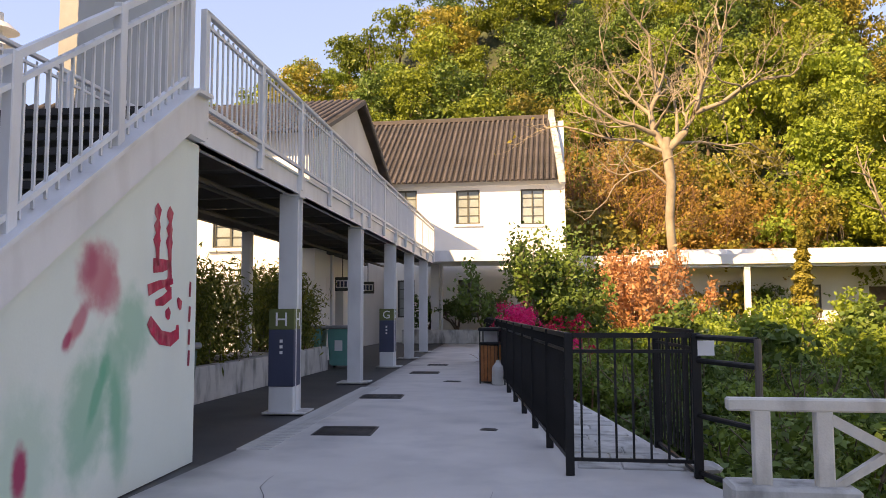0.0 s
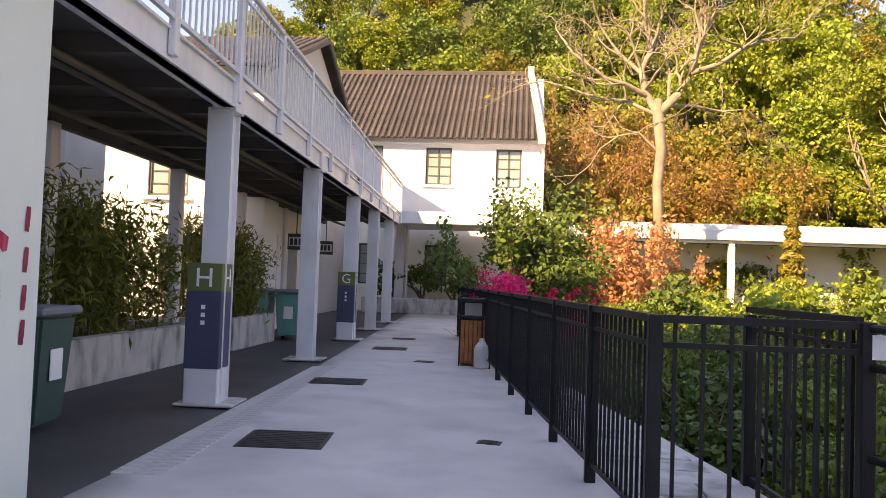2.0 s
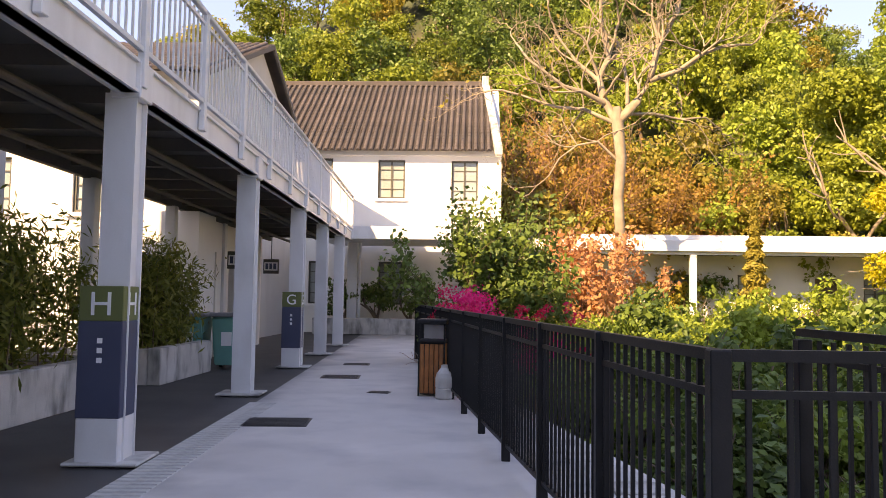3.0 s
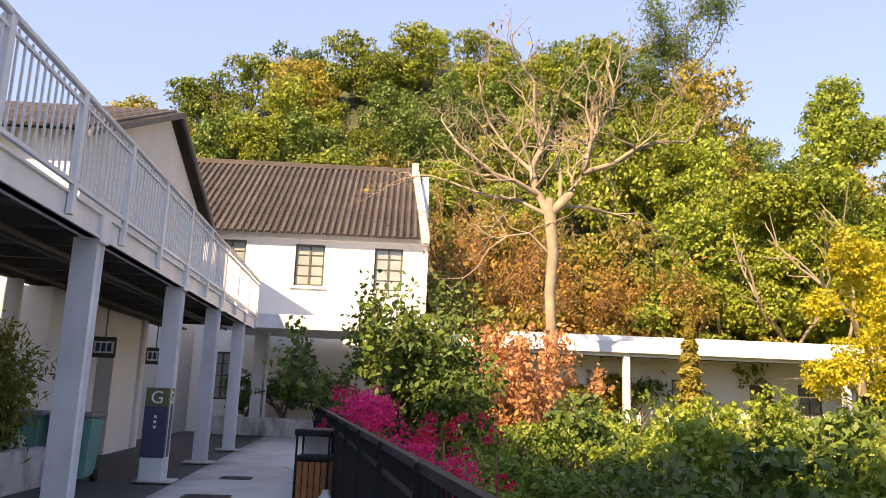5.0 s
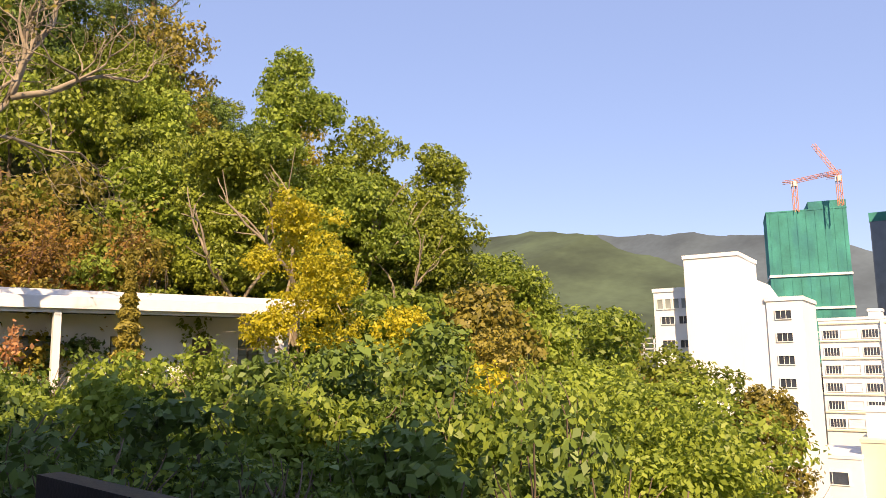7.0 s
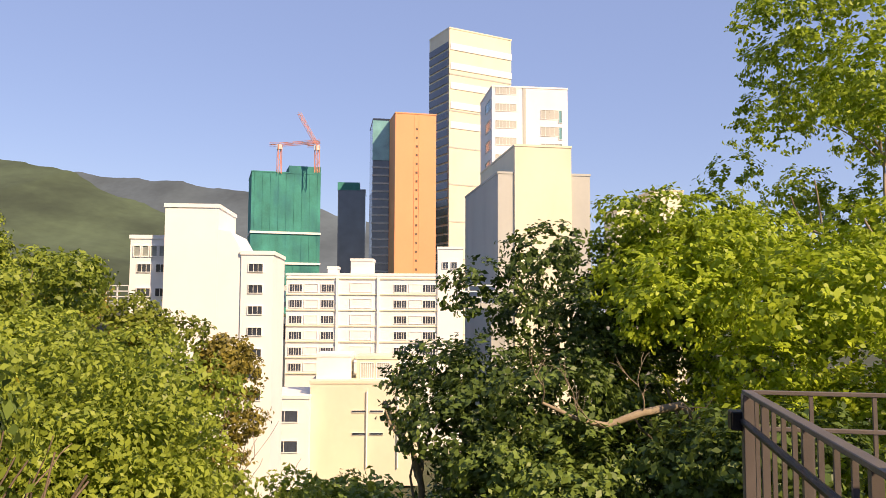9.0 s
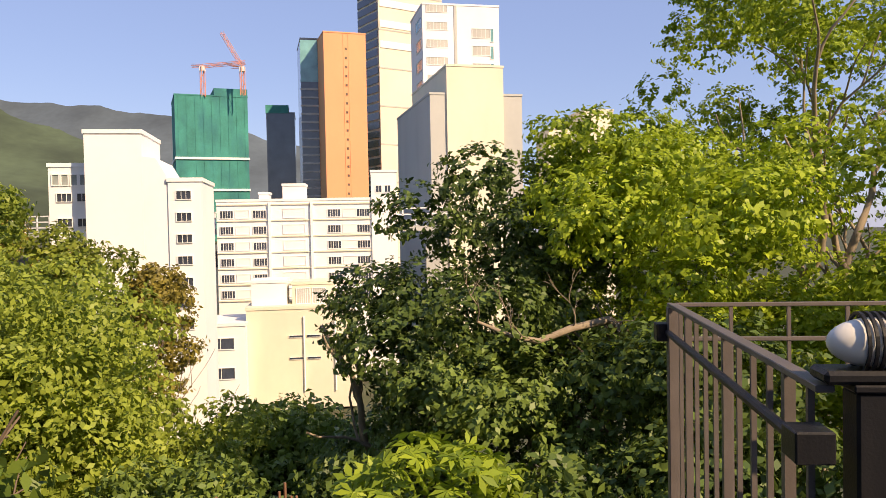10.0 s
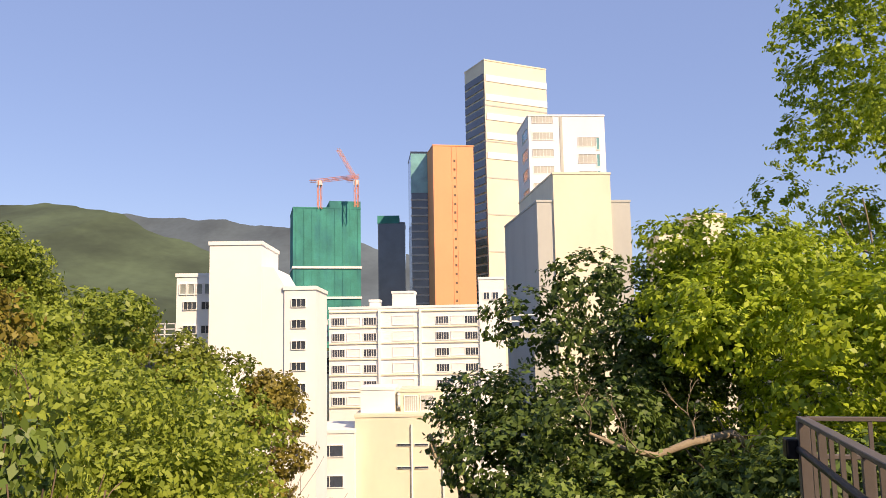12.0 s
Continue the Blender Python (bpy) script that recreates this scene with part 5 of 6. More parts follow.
for k, (x, y, h, r, mt) in enumerate(((20.5, 38.5, 17.4, 2.7, "bright"), (24.5, 37.5, 15.2, 2.6, "hill"), (28.3, 37.5, 13.6, 2.7, "hill"), (31.6, 36.5, 9.4, 2.4, "bright"), (18.0, 40.0, 12.5, 3.0, "hill"), (22.5, 36.0, 10.5, 3.0, "bright"), (27.0, 35.0, 9.0, 3.0, "hill"), (33.5, 36.0, 6.3999999999999995, 3.0, "bright"))):
    z = float(land(np.array(x), np.array(y)))
    make_tree("tree", x, y, z, 300 + 9 * k, h * 0.36, r, (h - z) * 0.72, (h - z) * 0.30, L[mt], "tall bright green tree at the hill's shoulder", size=0.13, per_area=58, blobs=38, bark="bark_pale", lobes=0.42, group="tall trees beside the pavilion", trunk_r=0.2)
for k, (x, y, h, r, mt) in enumerate(((36, 38, 6.4, 3.6, "hill"), (40, 36, 5.6, 3.6, "bright"), (44, 38, 4.6, 3.8, "olive"), (35, 31, 4.4, 3.6, "bright"), (41, 30, 3.0, 3.6, "hill"), (48, 36, 2.6, 3.6, "rust"), (46, 29, 1.4, 3.4, "olive"), (29, 30, 4.4, 3.2, "bright"), (24, 30, 4.2, 3.0, "olive"), (20.5, 31, 4.6, 2.6, "bright"))):
    z = float(land(np.array(x), np.array(y)))
    make_tree("tree", x, y, z, 420 + 9 * k, max(1.5, (h - z) * 0.4), r, (h - z) * 0.85, (h - z) * 0.12, L[mt], "rounded roadside tree on the valley slope", size=0.19, per_area=30, blobs=20, group="trees on the valley slope")

# garden shrubs between the walk and the pavilion
shrub_src = []
for k, (mat, size, dens) in enumerate(((L["garden"], 0.055, 240), (L["bright"], 0.064, 180), (L["garden"], 0.062, 190), (L["deep"], 0.06, 210), (L["bright"], 0.07, 160))):
    t = thing("shrub", pose(0, 0, -300), ("dark green leafy shrub in the sunken garden", "bright green leafy shrub in the sunken garden", "green leafy shrub in the sunken garden", "deep green shrub in the sunken garden, shade put into its leaf colour", "yellow-green shrub in the sunken garden, sunlight put into its leaf colour")[k], "shrub", "garden shrubs")
    rng = np.random.default_rng(500 + k)
    lines, _ = [], []
    for q in range(6):
        a = rng.uniform(0, 6.28)
        grow((0, 0, 0), (0.5 * math.cos(a), 0.5 * math.sin(a), 1), 0.8, 0.03, 2, rng, lines=lines, spread=0.5)
    part("branchwork", tubes_mesh("stems", lines, M["bark"], 4), M["bark"], t)
    part("foliage", crown_mesh("leaves", 520 + k, 1.15, 1.7, 16, dens, size, mat, clump=6, lobes=0.42), mat, t)
    shrub_src.append(t)
rg = np.random.default_rng(90)
placed = []
for _ in range(6000):
    y = rg.uniform(7.2, 32.5)
    x = rg.uniform(0.5, 26)
    edge = 2.15 - 0.185 * (y - 6.6) + 1.05 if y < 14 else 1.0 + 0.06 * (y - 14)
    if x < edge or x - 2.0 > 1.05 * (y - 6.0):
        continue
    if (x - 3.75) ** 2 + (y - 28) ** 2 < 2.0 or any((x - a) ** 2 + (y - b) ** 2 < (1.0 + 0.022 * (y - 7)) ** 2 for a, b in placed):
        continue
    placed.append((x, y))
for x, y in placed:
    d = math.hypot(x - 1.3, y - 6.2)
    top = (0.50 + 0.035 * d + rg.normal(0, 0.16 if d < 8 else 0.34)) if d < 20 else (1.0 + rg.normal(0, 0.45))
    ground_z = float(land(np.array(x), np.array(y)))
    hgt = max(1.6, top - ground_z)
    # Darker leaf colours near, brighter beyond: garden shade and sun put into the colour.
    src = shrub_src[int(rg.choice([0, 3, 0, 3] if d < 9 else [2, 1, 2, 4, 1]))]
    s = rg.uniform(0.95, 1.25)
    copy_thing(src, pose(x, y, top - hgt, 0, 0, rg.uniform(0, 360)) @ Matrix.Diagonal((s, s, hgt / 1.95, 1)))
for t in shrub_src:
    for c in list(t.children):
        bpy.data.objects.remove(c)
    bpy.data.objects.remove(t)

# tall shrub by the fence end, dark hedge, bougainvillea
twiggy("shrub", 0.75, 19.2, -0.8, 71, 4.5, 8, M["bark"], "tall spreading green shrub behind the fence", L["deep"], 0.08, 7, 0.26, 3, flare=0.14)
make_tree("shrub", 0.65, 19.4, -0.9, 73, 1.6, 1.5, 2.6, 0.7, L["deep"], "dense green shrub behind the fence", size=0.075, per_area=110, blobs=16, category="shrub")
for k, (x, y) in enumerate(((-1.6, 30.6), (-3.0, 30.7), (-4.4, 30.6))):
    make_tree("shrub", x, y, 0.3, 750 + k, 0.7, 0.85, 1.5, 0.1, L["deep"], "dark hedge shrub in the end planter", size=0.075, per_area=90, blobs=16, category="shrub", group="end planter shrubs", depth=2)
for k, (x, y, big) in enumerate(((-0.14, 15.3, 1.1), (0.10, 14.4, 1.0), (0.36, 13.7, 0.85), (0.60, 13.0, 0.62), (0.82, 12.3, 0.45), (-0.30, 16.4, 0.9))):
    b = thing("bougainvillea", pose(x + 0.16, y, -0.3), "bougainvillea in full magenta bloom over the fence", "flowers", "bougainvillea along the fence")
    rng = np.random.default_rng(800 + k)
    lines = []
    for q in range(4):
        grow((0.1, 0, 0), (rng.normal(0, 0.35), rng.normal(0, 0.35), 1), 0.5, 0.012, 2, rng, lines=lines)
    part("branchwork", tubes_mesh("branchwork", lines, M["twig"], 4), M["twig"], b)
    p, o = blob_points([(0.2, 0, 0.55 + 0.25 * big, 0.40, 0.55, 0.40 * big), (0.4, 0.3, 0.5, 0.35, 0.4, 0.4)], 130, rng, clump=5, clump_r=0.06)
    part("foliage", leaves("foliage", p, o, np.full(len(p), 0.05), L["garden"], rng=rng), L["garden"], b)
    bl = [(rng.uniform(-0.22, 0.38), rng.uniform(-0.55, 0.55), rng.uniform(0.7 + 0.2 * big, 0.95 + 0.72 * big), 0.15, 0.2, 0.12) for _ in range(int(11 * big))]
    p, o = blob_points(bl, 420, rng, clump=6, clump_r=0.035)
    tagged(part("bloom", leaves("bloom", p, o, np.full(len(p), 0.034), L["red"] if k == 5 else L["magenta"], length=1.25, rng=rng), L["magenta"], b, "papery magenta bracts"), kind="stuff")
for k in range(7):
    rng = np.random.default_rng(840 + k)
    b = thing("hibiscus", pose(1.0 + rng.uniform(-0.3, 0.5) - 0.02 * k, 12.4 + k * 0.8, -0.75), "red flowering shrub among the garden leaves", "flowers", "red flowers in the garden")
    part("branchwork", tubes_mesh("stems", [[((0, 0, -0.8), 0.02), ((0.05, 0, 0.8), 0.015), ((0, 0.05, 1.7), 0.008)]], M["twig"], 4), M["twig"], b)
    bl = [(rng.uniform(-0.25, 0.25), rng.uniform(-0.3, 0.3), rng.uniform(1.45, 1.95), 0.09, 0.09, 0.08) for _ in range(3)]
    p, o = blob_points(bl, 500, rng, clump=5, clump_r=0.02)
    part("bloom", leaves("flowers", p, o, np.full(len(p), 0.035), L["red"], length=1.2, rng=rng), L["red"], b)["kind"] = "stuff"

# broad-leaved plants and yellowing saplings among the shrubs
for k, (x, y, h, r) in enumerate(((8.4, 16.2, 1.9, 1.0), (9.4, 15.4, 1.7, 0.9), (7.6, 17.6, 1.6, 1.0), (10.4, 16.8, 2.2, 1.0), (6.2, 12.0, 0.9, 0.8), (5.0, 14.5, 1.2, 0.8), (4.2, 20.5, 1.9, 0.9))):
    z = float(land(np.array(x), np.array(y)))
    make_tree("large_leaved_shrub", x, y, z, 1310 + 7 * k, 0, r, (h - z) * 0.8, (h - z) * 0.15, L["deep"], "tall shrub with broad dark green leaves", size=0.105, per_area=75, blobs=18, lobes=0.42, trunk_r=0.06, category="shrub", group="large-leaved shrubs")
for k, (x, y, h, r, mt) in enumerate(((12.5, 17.5, 1.5, 1.2, "yellow"), (10.8, 14.2, 0.7, 0.8, "yellow"), (13.5, 20.0, 2.2, 1.3, "bright"), (7.2, 22.0, 2.0, 1.1, "bright"), (5.6, 18.0, 1.5, 0.9, "bright"), (16.5, 22.5, 2.6, 1.7, "bright"), (17.5, 26.0, 3.2, 1.8, "yellow"), (19.5, 24.0, 2.4, 1.9, "olive"), (10.0, 24.5, 2.1, 1.2, "bright"), (12.8, 25.5, 2.0, 1.3, "garden"))):
    z = float(land(np.array(x), np.array(y)))
    make_tree("sapling", x, y, z, 1350 + 7 * k, 0, r, (h - z) * 0.72, (h - z) * 0.22, L[mt], "young tree among the garden shrubs, " + {"yellow": "yellow leaved", "bright": "bright green", "olive": "olive green", "garden": "mid green"}[mt], size=0.09, per_area=75, blobs=16, lobes=0.40, trunk_r=0.07, category="tree", group="garden saplings")
for k, (x, y, top, r) in enumerate(((20, 12.2, -3.6, 2.6), (23.5, 12.4, -4.6, 3.0), (27, 15, -6.2, 3.4), (19.5, 9.6, -3.8, 2.4), (25, 9.5, -5.5, 3.0), (31, 18, -8.5, 3.6), (32, 13, -9.5, 3.6))):
    z = float(land(np.array(x), np.array(y)))
    make_tree("tree", x, y, z, 1450 + 7 * k, 0, r, max(2.0, top - z), 0.1, L["deep" if k % 2 else "garden"], "green tree lower down the valley slope", size=0.13, per_area=55, blobs=18, group="lower slope trees")

# big trees below the fence on the valley side
for x, y, z, seed, r, ch, cz, mt, sz, den, nb, lb in (
        (14.4, 15.2, -6.0, 901, 4.0, 5.1, 1.2, "bright", 0.085, 120, 28, "broad yellow-green tree on the slope"),
        (18.0, 18.5, -5.6, 911, 4.0, 5.3, 1.2, "bright", 0.10, 95, 26, "broad yellow-green tree on the slope"),
        (10.6, 15.2, -4.6, 916, 2.3, 4.2, 1.0, "bright", 0.085, 110, 20, "yellow-green tree on the slope"),
        (15.2, 13.0, -6.8, 918, 2.6, 4.6, 1.0, "bright", 0.085, 110, 18, "yellow-green tree on the slope")):
    make_tree("tree", x, y, z + 0.15, seed, 0, r, ch, cz, L[mt], lb, size=sz, per_area=den, blobs=nb, lobes=0.34, trunk_r=0.2)
big_fig = None
for x, y, z, seed, r, ch, cz, mt, den, nb, lo, lb in (
        (15.2, 6.3, -6.5, 921, 3.6, 7.3, 2.0, "deep", 120, 34, 0.30, "large spreading fig tree with dark glossy leaves"),
        (15.6, 4.9, -6.0, 923, 2.6, 5.8, 3.5, "ficus", 120, 30, 0.28, "large fig tree with bright glossy leaves"),
        (15.0, 3.0, -6.0, 925, 3.9, 6.4, 3.0, "ficus", 125, 40, 0.27, "large fig tree with bright glossy leaves"),
        (13.0, -0.2, -6.0, 927, 3.4, 6.4, 3.2, "ficus", 120, 34, 0.28, "large fig tree with bright glossy leaves"),
        (18.1, 1.3, -6.0, 931, 3.8, 6.6, 7.6, "ficus", 85, 40, 0.22, "tall fig tree with open branching crown"),
        (12.0, 6.6, -6.5, 941, 2.6, 4.4, 1.6, "deep", 120, 20, 0.36, "dark green tree on the slope below the fence"),
        (11.6, 3.6, -6.0, 945, 2.6, 5.2, 1.2, "deep", 120, 20, 0.36, "dark green tree on the slope below the fence"),
        (22.0, 2.0, -8.0, 951, 5.0, 9.0, 3.0, "deep", 60, 26, 0.36, "dark tree behind the fig trees"),
        (20.0, -4.5, -8.0, 955, 5.0, 15.0, 3.0, "ficus", 60, 30, 0.34, "dark tree behind the fig trees")):
    fig = make_tree("ficus_tree", x, y, z + 0.15, seed, 0, r, ch, cz, L[mt], lb, size=0.068, per_area=den * 1.35, blobs=nb, bark="bark_pale", lobes=lo, trunk_r=0.3, depth=4, clump=12, spread=0.5, up=0.5)
    big_fig = fig if seed == 925 else big_fig
for k, (x, y, top, r) in enumerate(((12.2, 8.6, -2.0, 1.2), (9.9, 5.6, -1.2, 1.0), (9.0, 8.4, -2.3, 0.8), (12.2, 10.4, -2.2, 1.4), (12.4, 11.5, -2.7, 1.3), (10.4, 3.8, -0.8, 1.2), (9.4, 2.0, -0.4, 1.3))):
    z = float(land(np.array(x), np.array(y)))
    make_tree("shrub", x, y, z, 960 + 5 * k, 0, r, max(1.0, top - z), 0.1, L["deep"] if k in (0, 1, 2, 3, 4, 5) else L["garden"], "leafy green shrub on the slope below the fence", size=0.085, per_area=100, blobs=14, category="shrub", group="slope shrubs")
papaya = thing("palmate_plant", pose(10.1, 7.1, float(land(np.array(10.1), np.array(7.1)))), "bright green plant with large deeply cut palmate leaves", "plant")
rq = np.random.default_rng(404)
bm = bmesh.new()
for k in range(8):
    a, lean_ = rq.uniform(0, 2 * math.pi), rq.uniform(0.1, 0.55)
    tube(bm, (0, 0, -0.2), (lean_ * math.cos(a), lean_ * math.sin(a), 1.25 + rq.uniform(-0.3, 0.3)), 0.022, 0.012, sides=6)
part("stem", bm, M["bark"], papaya)
V, F = [], []
for k in range(150):
    a, rr_ = rq.uniform(0, 2 * math.pi), 1.05 * math.sqrt(rq.random())
    c = Vector((rr_ * math.cos(a), rr_ * math.sin(a), 1.80 - 0.5 * rr_ * rr_ + rq.normal(0, 0.14)))
    turn = Euler((rq.normal(0, 0.4) - 0.35 * math.sin(a), rq.normal(0, 0.4) + 0.35 * math.cos(a), rq.uniform(0, 6.28))).to_matrix()
    size_ = rq.uniform(0.17, 0.28)
    for q in range(7):
        b_ = (q - 3) * 0.72
        d, e = Vector((math.cos(b_), math.sin(b_), -0.12)), Vector((-math.sin(b_), math.cos(b_), 0))
        ln = size_ * (1 - 0.07 * abs(q - 3))
        base = len(V)
        V += [c + turn @ w for w in (Vector((0, 0, 0)), d * ln * 0.6 - e * ln * 0.17, d * ln + Vector((0, 0, -0.04)), d * ln * 0.6 + e * ln * 0.17)]
        F.append((base, base + 1, base + 2, base + 3))
part("foliage", mesh_arrays("foliage", np.array([tuple(v) for v in V]), F), L["ficus"], papaya)
screen = thing("stake_screen", pose(9.7, 10.9, 0), "low rustic screen of reddish brown wooden stakes", "fence")
for k in range(34):
    x, y = 1.7 * k / 33, -1.9 * k / 33
    z = float(land(np.array(9.7 + x), np.array(10.9 + y)))
    bm = bmesh.new()
    tube(bm, (x, y, z - 0.2), (x + rq.normal(0, 0.02), y, -1.92 + rq.normal(0, 0.07)), 0.024, 0.018, sides=6)
    part("stake", bm, M["twig"], screen)
marker = thing("slope_sign", pose(9.0, 10.2, float(land(np.array(9.0), np.array(10.2))), 0, 0, -55), "small white board with unreadable print among the plants", "sign")
bm = bmesh.new()
tube(bm, (0, 0.03, -0.2), (0, 0.03, 1.0), 0.02, sides=8)
part("post", bm, M["bark"], marker)
part("panel", box_mesh("panel", M["sign_white"], -0.18, -0.015, 0.72, 0.18, 0.01, 1.0, bevel=0.004), M["sign_white"], marker)
for k in range(3):
    part("writing_bar", box_mesh("writing_bar", M["window_frame"], -0.13, -0.019, 0.78 + 0.07 * k, 0.10 - 0.04 * k, -0.016, 0.805 + 0.07 * k), M["window_frame"], marker)
limb = [((13.4, 4.5, -0.40), 0.07), ((12.9, 5.0, 0.02), 0.062), ((12.6, 5.5, -0.05), 0.055), ((12.4, 5.95, -0.2), 0.046), ((12.3, 6.3, -0.12), 0.036), ((12.15, 6.75, 0.10), 0.02)]
twigs = [[(np.array(p), r) for p, r in limb]]
for k in range(1, 6):
    grow(limb[k][0], (-0.6, rq.normal(0, 0.6), rq.normal(0.1, 0.5)), 0.4, 0.012, 2, rq, lines=twigs, spread=0.6)
part("limb", tubes_mesh("limb", twigs, M["bark_pale"], 7), M["bark_pale"], big_fig, "pale crooked limb").location = -big_fig.location
cas = thing("casuarina", pose(21.5, 63.0, float(land(np.array(21.5), np.array(63.0)))), "tall feathery dark tree on the ridge", "tree")
rc = np.random.default_rng(66)
lines, tips = grow((0, 0, -0.5), (0, 0, 1), 5.0, 0.28, 4, rc, spread=0.55, lift=0.22)
part("trunk", tubes_mesh("trunk", lines, M["bark"], 5), M["bark"], cas)
p = np.repeat(np.array([q for ln in lines[2:] for q, r in ln]), 26, 0)
p = p + rc.normal(0, 0.55, p.shape)
part("crown", leaves("crown", p, rc.normal(0, 1, p.shape), np.full(len(p), 0.09), L["deep"], length=5.0, rng=rc), L["deep"], cas)

# ---- the town in the valley ----


def block(name, x, y, turn, w, d, z0, z1, mat, label):
    """A building whose nearest corner stands at x, y; w runs to -y along its front, d goes back."""
    b = thing(name, pose(x, y + 0.0192 * x, z0 + 0.0037 * x, 0, 0, turn), label, "building")
    bm = bmesh.new()
    box(bm, 0, -w, 0, d, 0, z1 - z0)
    part("wall", bm, mat, b)
    bm = bmesh.new()
    box(bm, -0.15, -w - 0.15, z1 - z0, d + 0.15, 0.15, z1 - z0 + 0.5)
    part("parapet", bm, mat, b)
    return b


def windows(b, cols, rows, w, h, glass, face="front", frame_mat=None, bars=2):
    """Framed windows on the front (cols are distances from the corner, rows heights) or the left side."""
    frame_mat = frame_mat or M["city_white"]
    def bx(bm, a0, z0, a1, z1, out0, out1):
        if face == "front":
            box(bm, -out1, -a1, z0, -out0, -a0, z1)
        else:
            box(bm, a0, out0, z0, a1, out1, z1)
    bm = bmesh.new()
    bx(bm, 0, 0, w, h, 0.0, 0.05)
    g = finish("window", bm, glass)
    bm = bmesh.new()
    t = min(0.14, h * 0.09)
    for a in ((-t, -t, 0, h + t), (w, -t, w + t, h + t), (0, -t, w, 0), (0, h, w, h + t)):
        bx(bm, *a, 0.0, 0.16)
    for k in range(bars):
        bx(bm, w * (k + 1) / (bars + 1) - t * 0.3, 0, w * (k + 1) / (bars + 1) + t * 0.3, h, 0.05, 0.1)
    fr = finish("frame", bm, frame_mat)
    for c in cols:
        for r in rows:
            o = part("window", g, glass, b)
            o.location = (0, -c, r) if face == "front" else (c, 0, r)
            part("frame", fr, frame_mat, o)


CW = M["city_white"]
ZC = -30
a1 = block("office_block", 93.5, 64.6, 16, 6.2, 12, ZC, 9.6, CW, "white concrete block with ribbon windows")
windows(a1, (1.0, 3.4), (35.2, 32.0, 28.8, 25.6, 22.4), 1.7, 1.0, M["dark_glass"])
windows(a1, (0.5, 1.6, 2.7, 3.8, 4.9), (37.3,), 0.75, 1.3, M["glass"], bars=0)
a2 = block("office_tower", 92.0, 58.8, 16, 6.8, 12, ZC, 13.5, CW, "blank white stair tower")
a3 = thing("office_block", pose(93.9, 54.03, ZC + 0.37, 0, 0, 16), "white block with a sloping top", "building")
bm = bmesh.new()
prism(bm, [(0.0, 0.0), (0.0, 40.6), (-1.6, 40.4), (-3.2, 37.6), (-3.2, 0.0)], "x", 0, 12)
part("wall", bm, CW, a3)
a4 = block("office_block", 94.5, 49.2, 16, 4.1, 12, ZC, 7.4, CW, "white block with a column of windows")
windows(a4, (1.0,), [35.2 - 2.75 * k for k in range(8)], 1.75, 1.0, M["dark_glass"])
bmain = block("apartment_block", 150, 65.1, 12, 32.6, 14, ZC, 6.7, CW, "long white slab block with rows of barred windows")
rowsB = [34.0 - 3.22 * k - 0.6 for k in range(6)]
windows(bmain, (0.7, 7.2, 22.1, 28.0), rowsB, 2.5, 1.45, M["dark_glass"], bars=4)
windows(bmain, (3.8, 25.2), rowsB, 2.6, 1.5, CW, bars=0)
windows(bmain, (13.2,), rowsB, 4.2, 1.7, M["city_white"], bars=0)
for q in (10.2, 18.6):
    bm = bmesh.new()
    box(bm, -0.5, -q - 0.5, 0, 0, -q, 36.5)
    part("pier", bm, CW, bmain)
for q in range(7):
    bm = bmesh.new()
    box(bm, -0.25, -31.6, 36.2 - 3.22 * q - 0.25, 0.0, 0.0, 36.2 - 3.22 * q)
    part("floor_band", bm, M["city_cream"], bmain)
b2 = block("stair_tower", 156, 34.6, 12, 5.2, 8, ZC, 12.2, CW, "white stair tower with a capped top")
windows(b2, (1.0, 2.8), (38.2,), 1.1, 1.3, M["dark_glass"], bars=1)
block("roof_room", 154, 52.6, 12, 4.5, 6, 6.7, 9.8, CW, "white plant room on the slab roof")
block("roof_room", 154, 57.6, 12, 2.0, 4, 6.7, 8.2, CW, "small white plant room on the slab roof")
c1 = block("low_block", 128, 51.6, 14, 18.5, 14, ZC, -12.7, M["city_cream"], "cream low block with pipes and louvres")
windows(c1, (7.2, 10.2), (12.4, 8.6), 2.3, 0.35, M["dark_glass"], bars=0)
for q in (9.7, 15.0):
    bm = bmesh.new()
    tube(bm, (-0.25, -q, 3.0), (-0.25, -q, 16.0), 0.14)
    part("pipe", bm, CW, c1)
c2 = block("roof_room", 131, 51.6, 14, 6.0, 8, -12.7, -8.3, CW, "white roof room with railings")
c3 = block("roof_room", 133.5, 45.0, 14, 7.5, 8, -12.7, -8.8, M["city_cream"], "cream roof room with louvres")
windows(c3, (0.8, 3.6), (0.6,), 2.2, 2.6, M["city_grey"], bars=5)
d1 = block("low_block", 124, 58.6, 14, 7.8, 14, ZC, -15.0, CW, "small white block with dark balconies")
windows(d1, (1.5,), (11.2, 6.2), 4.4, 1.8, M["dark_glass"], bars=1)
d2 = block("low_block", 152, 69.5, 0, 6.5, 10, ZC, -2.5, M["city_cream"], "pale block between the towers")
# Dark slab on the front stands in for a gap deep in shade.
bm = bmesh.new()
box(bm, -0.05, -6.4, 23.5, 0.5, -0.2, 26.8)
part("void", bm, M["dark_glass"], d2)
road = thing("flyover", pose(165, 3, 0.25), "elevated road with pale railings behind the white blocks", "flyover")
bm = bmesh.new()
box(bm, 0, 20, 0.4, 8, 140, 1.6)
part("deck", bm, M["city_grey"], road)
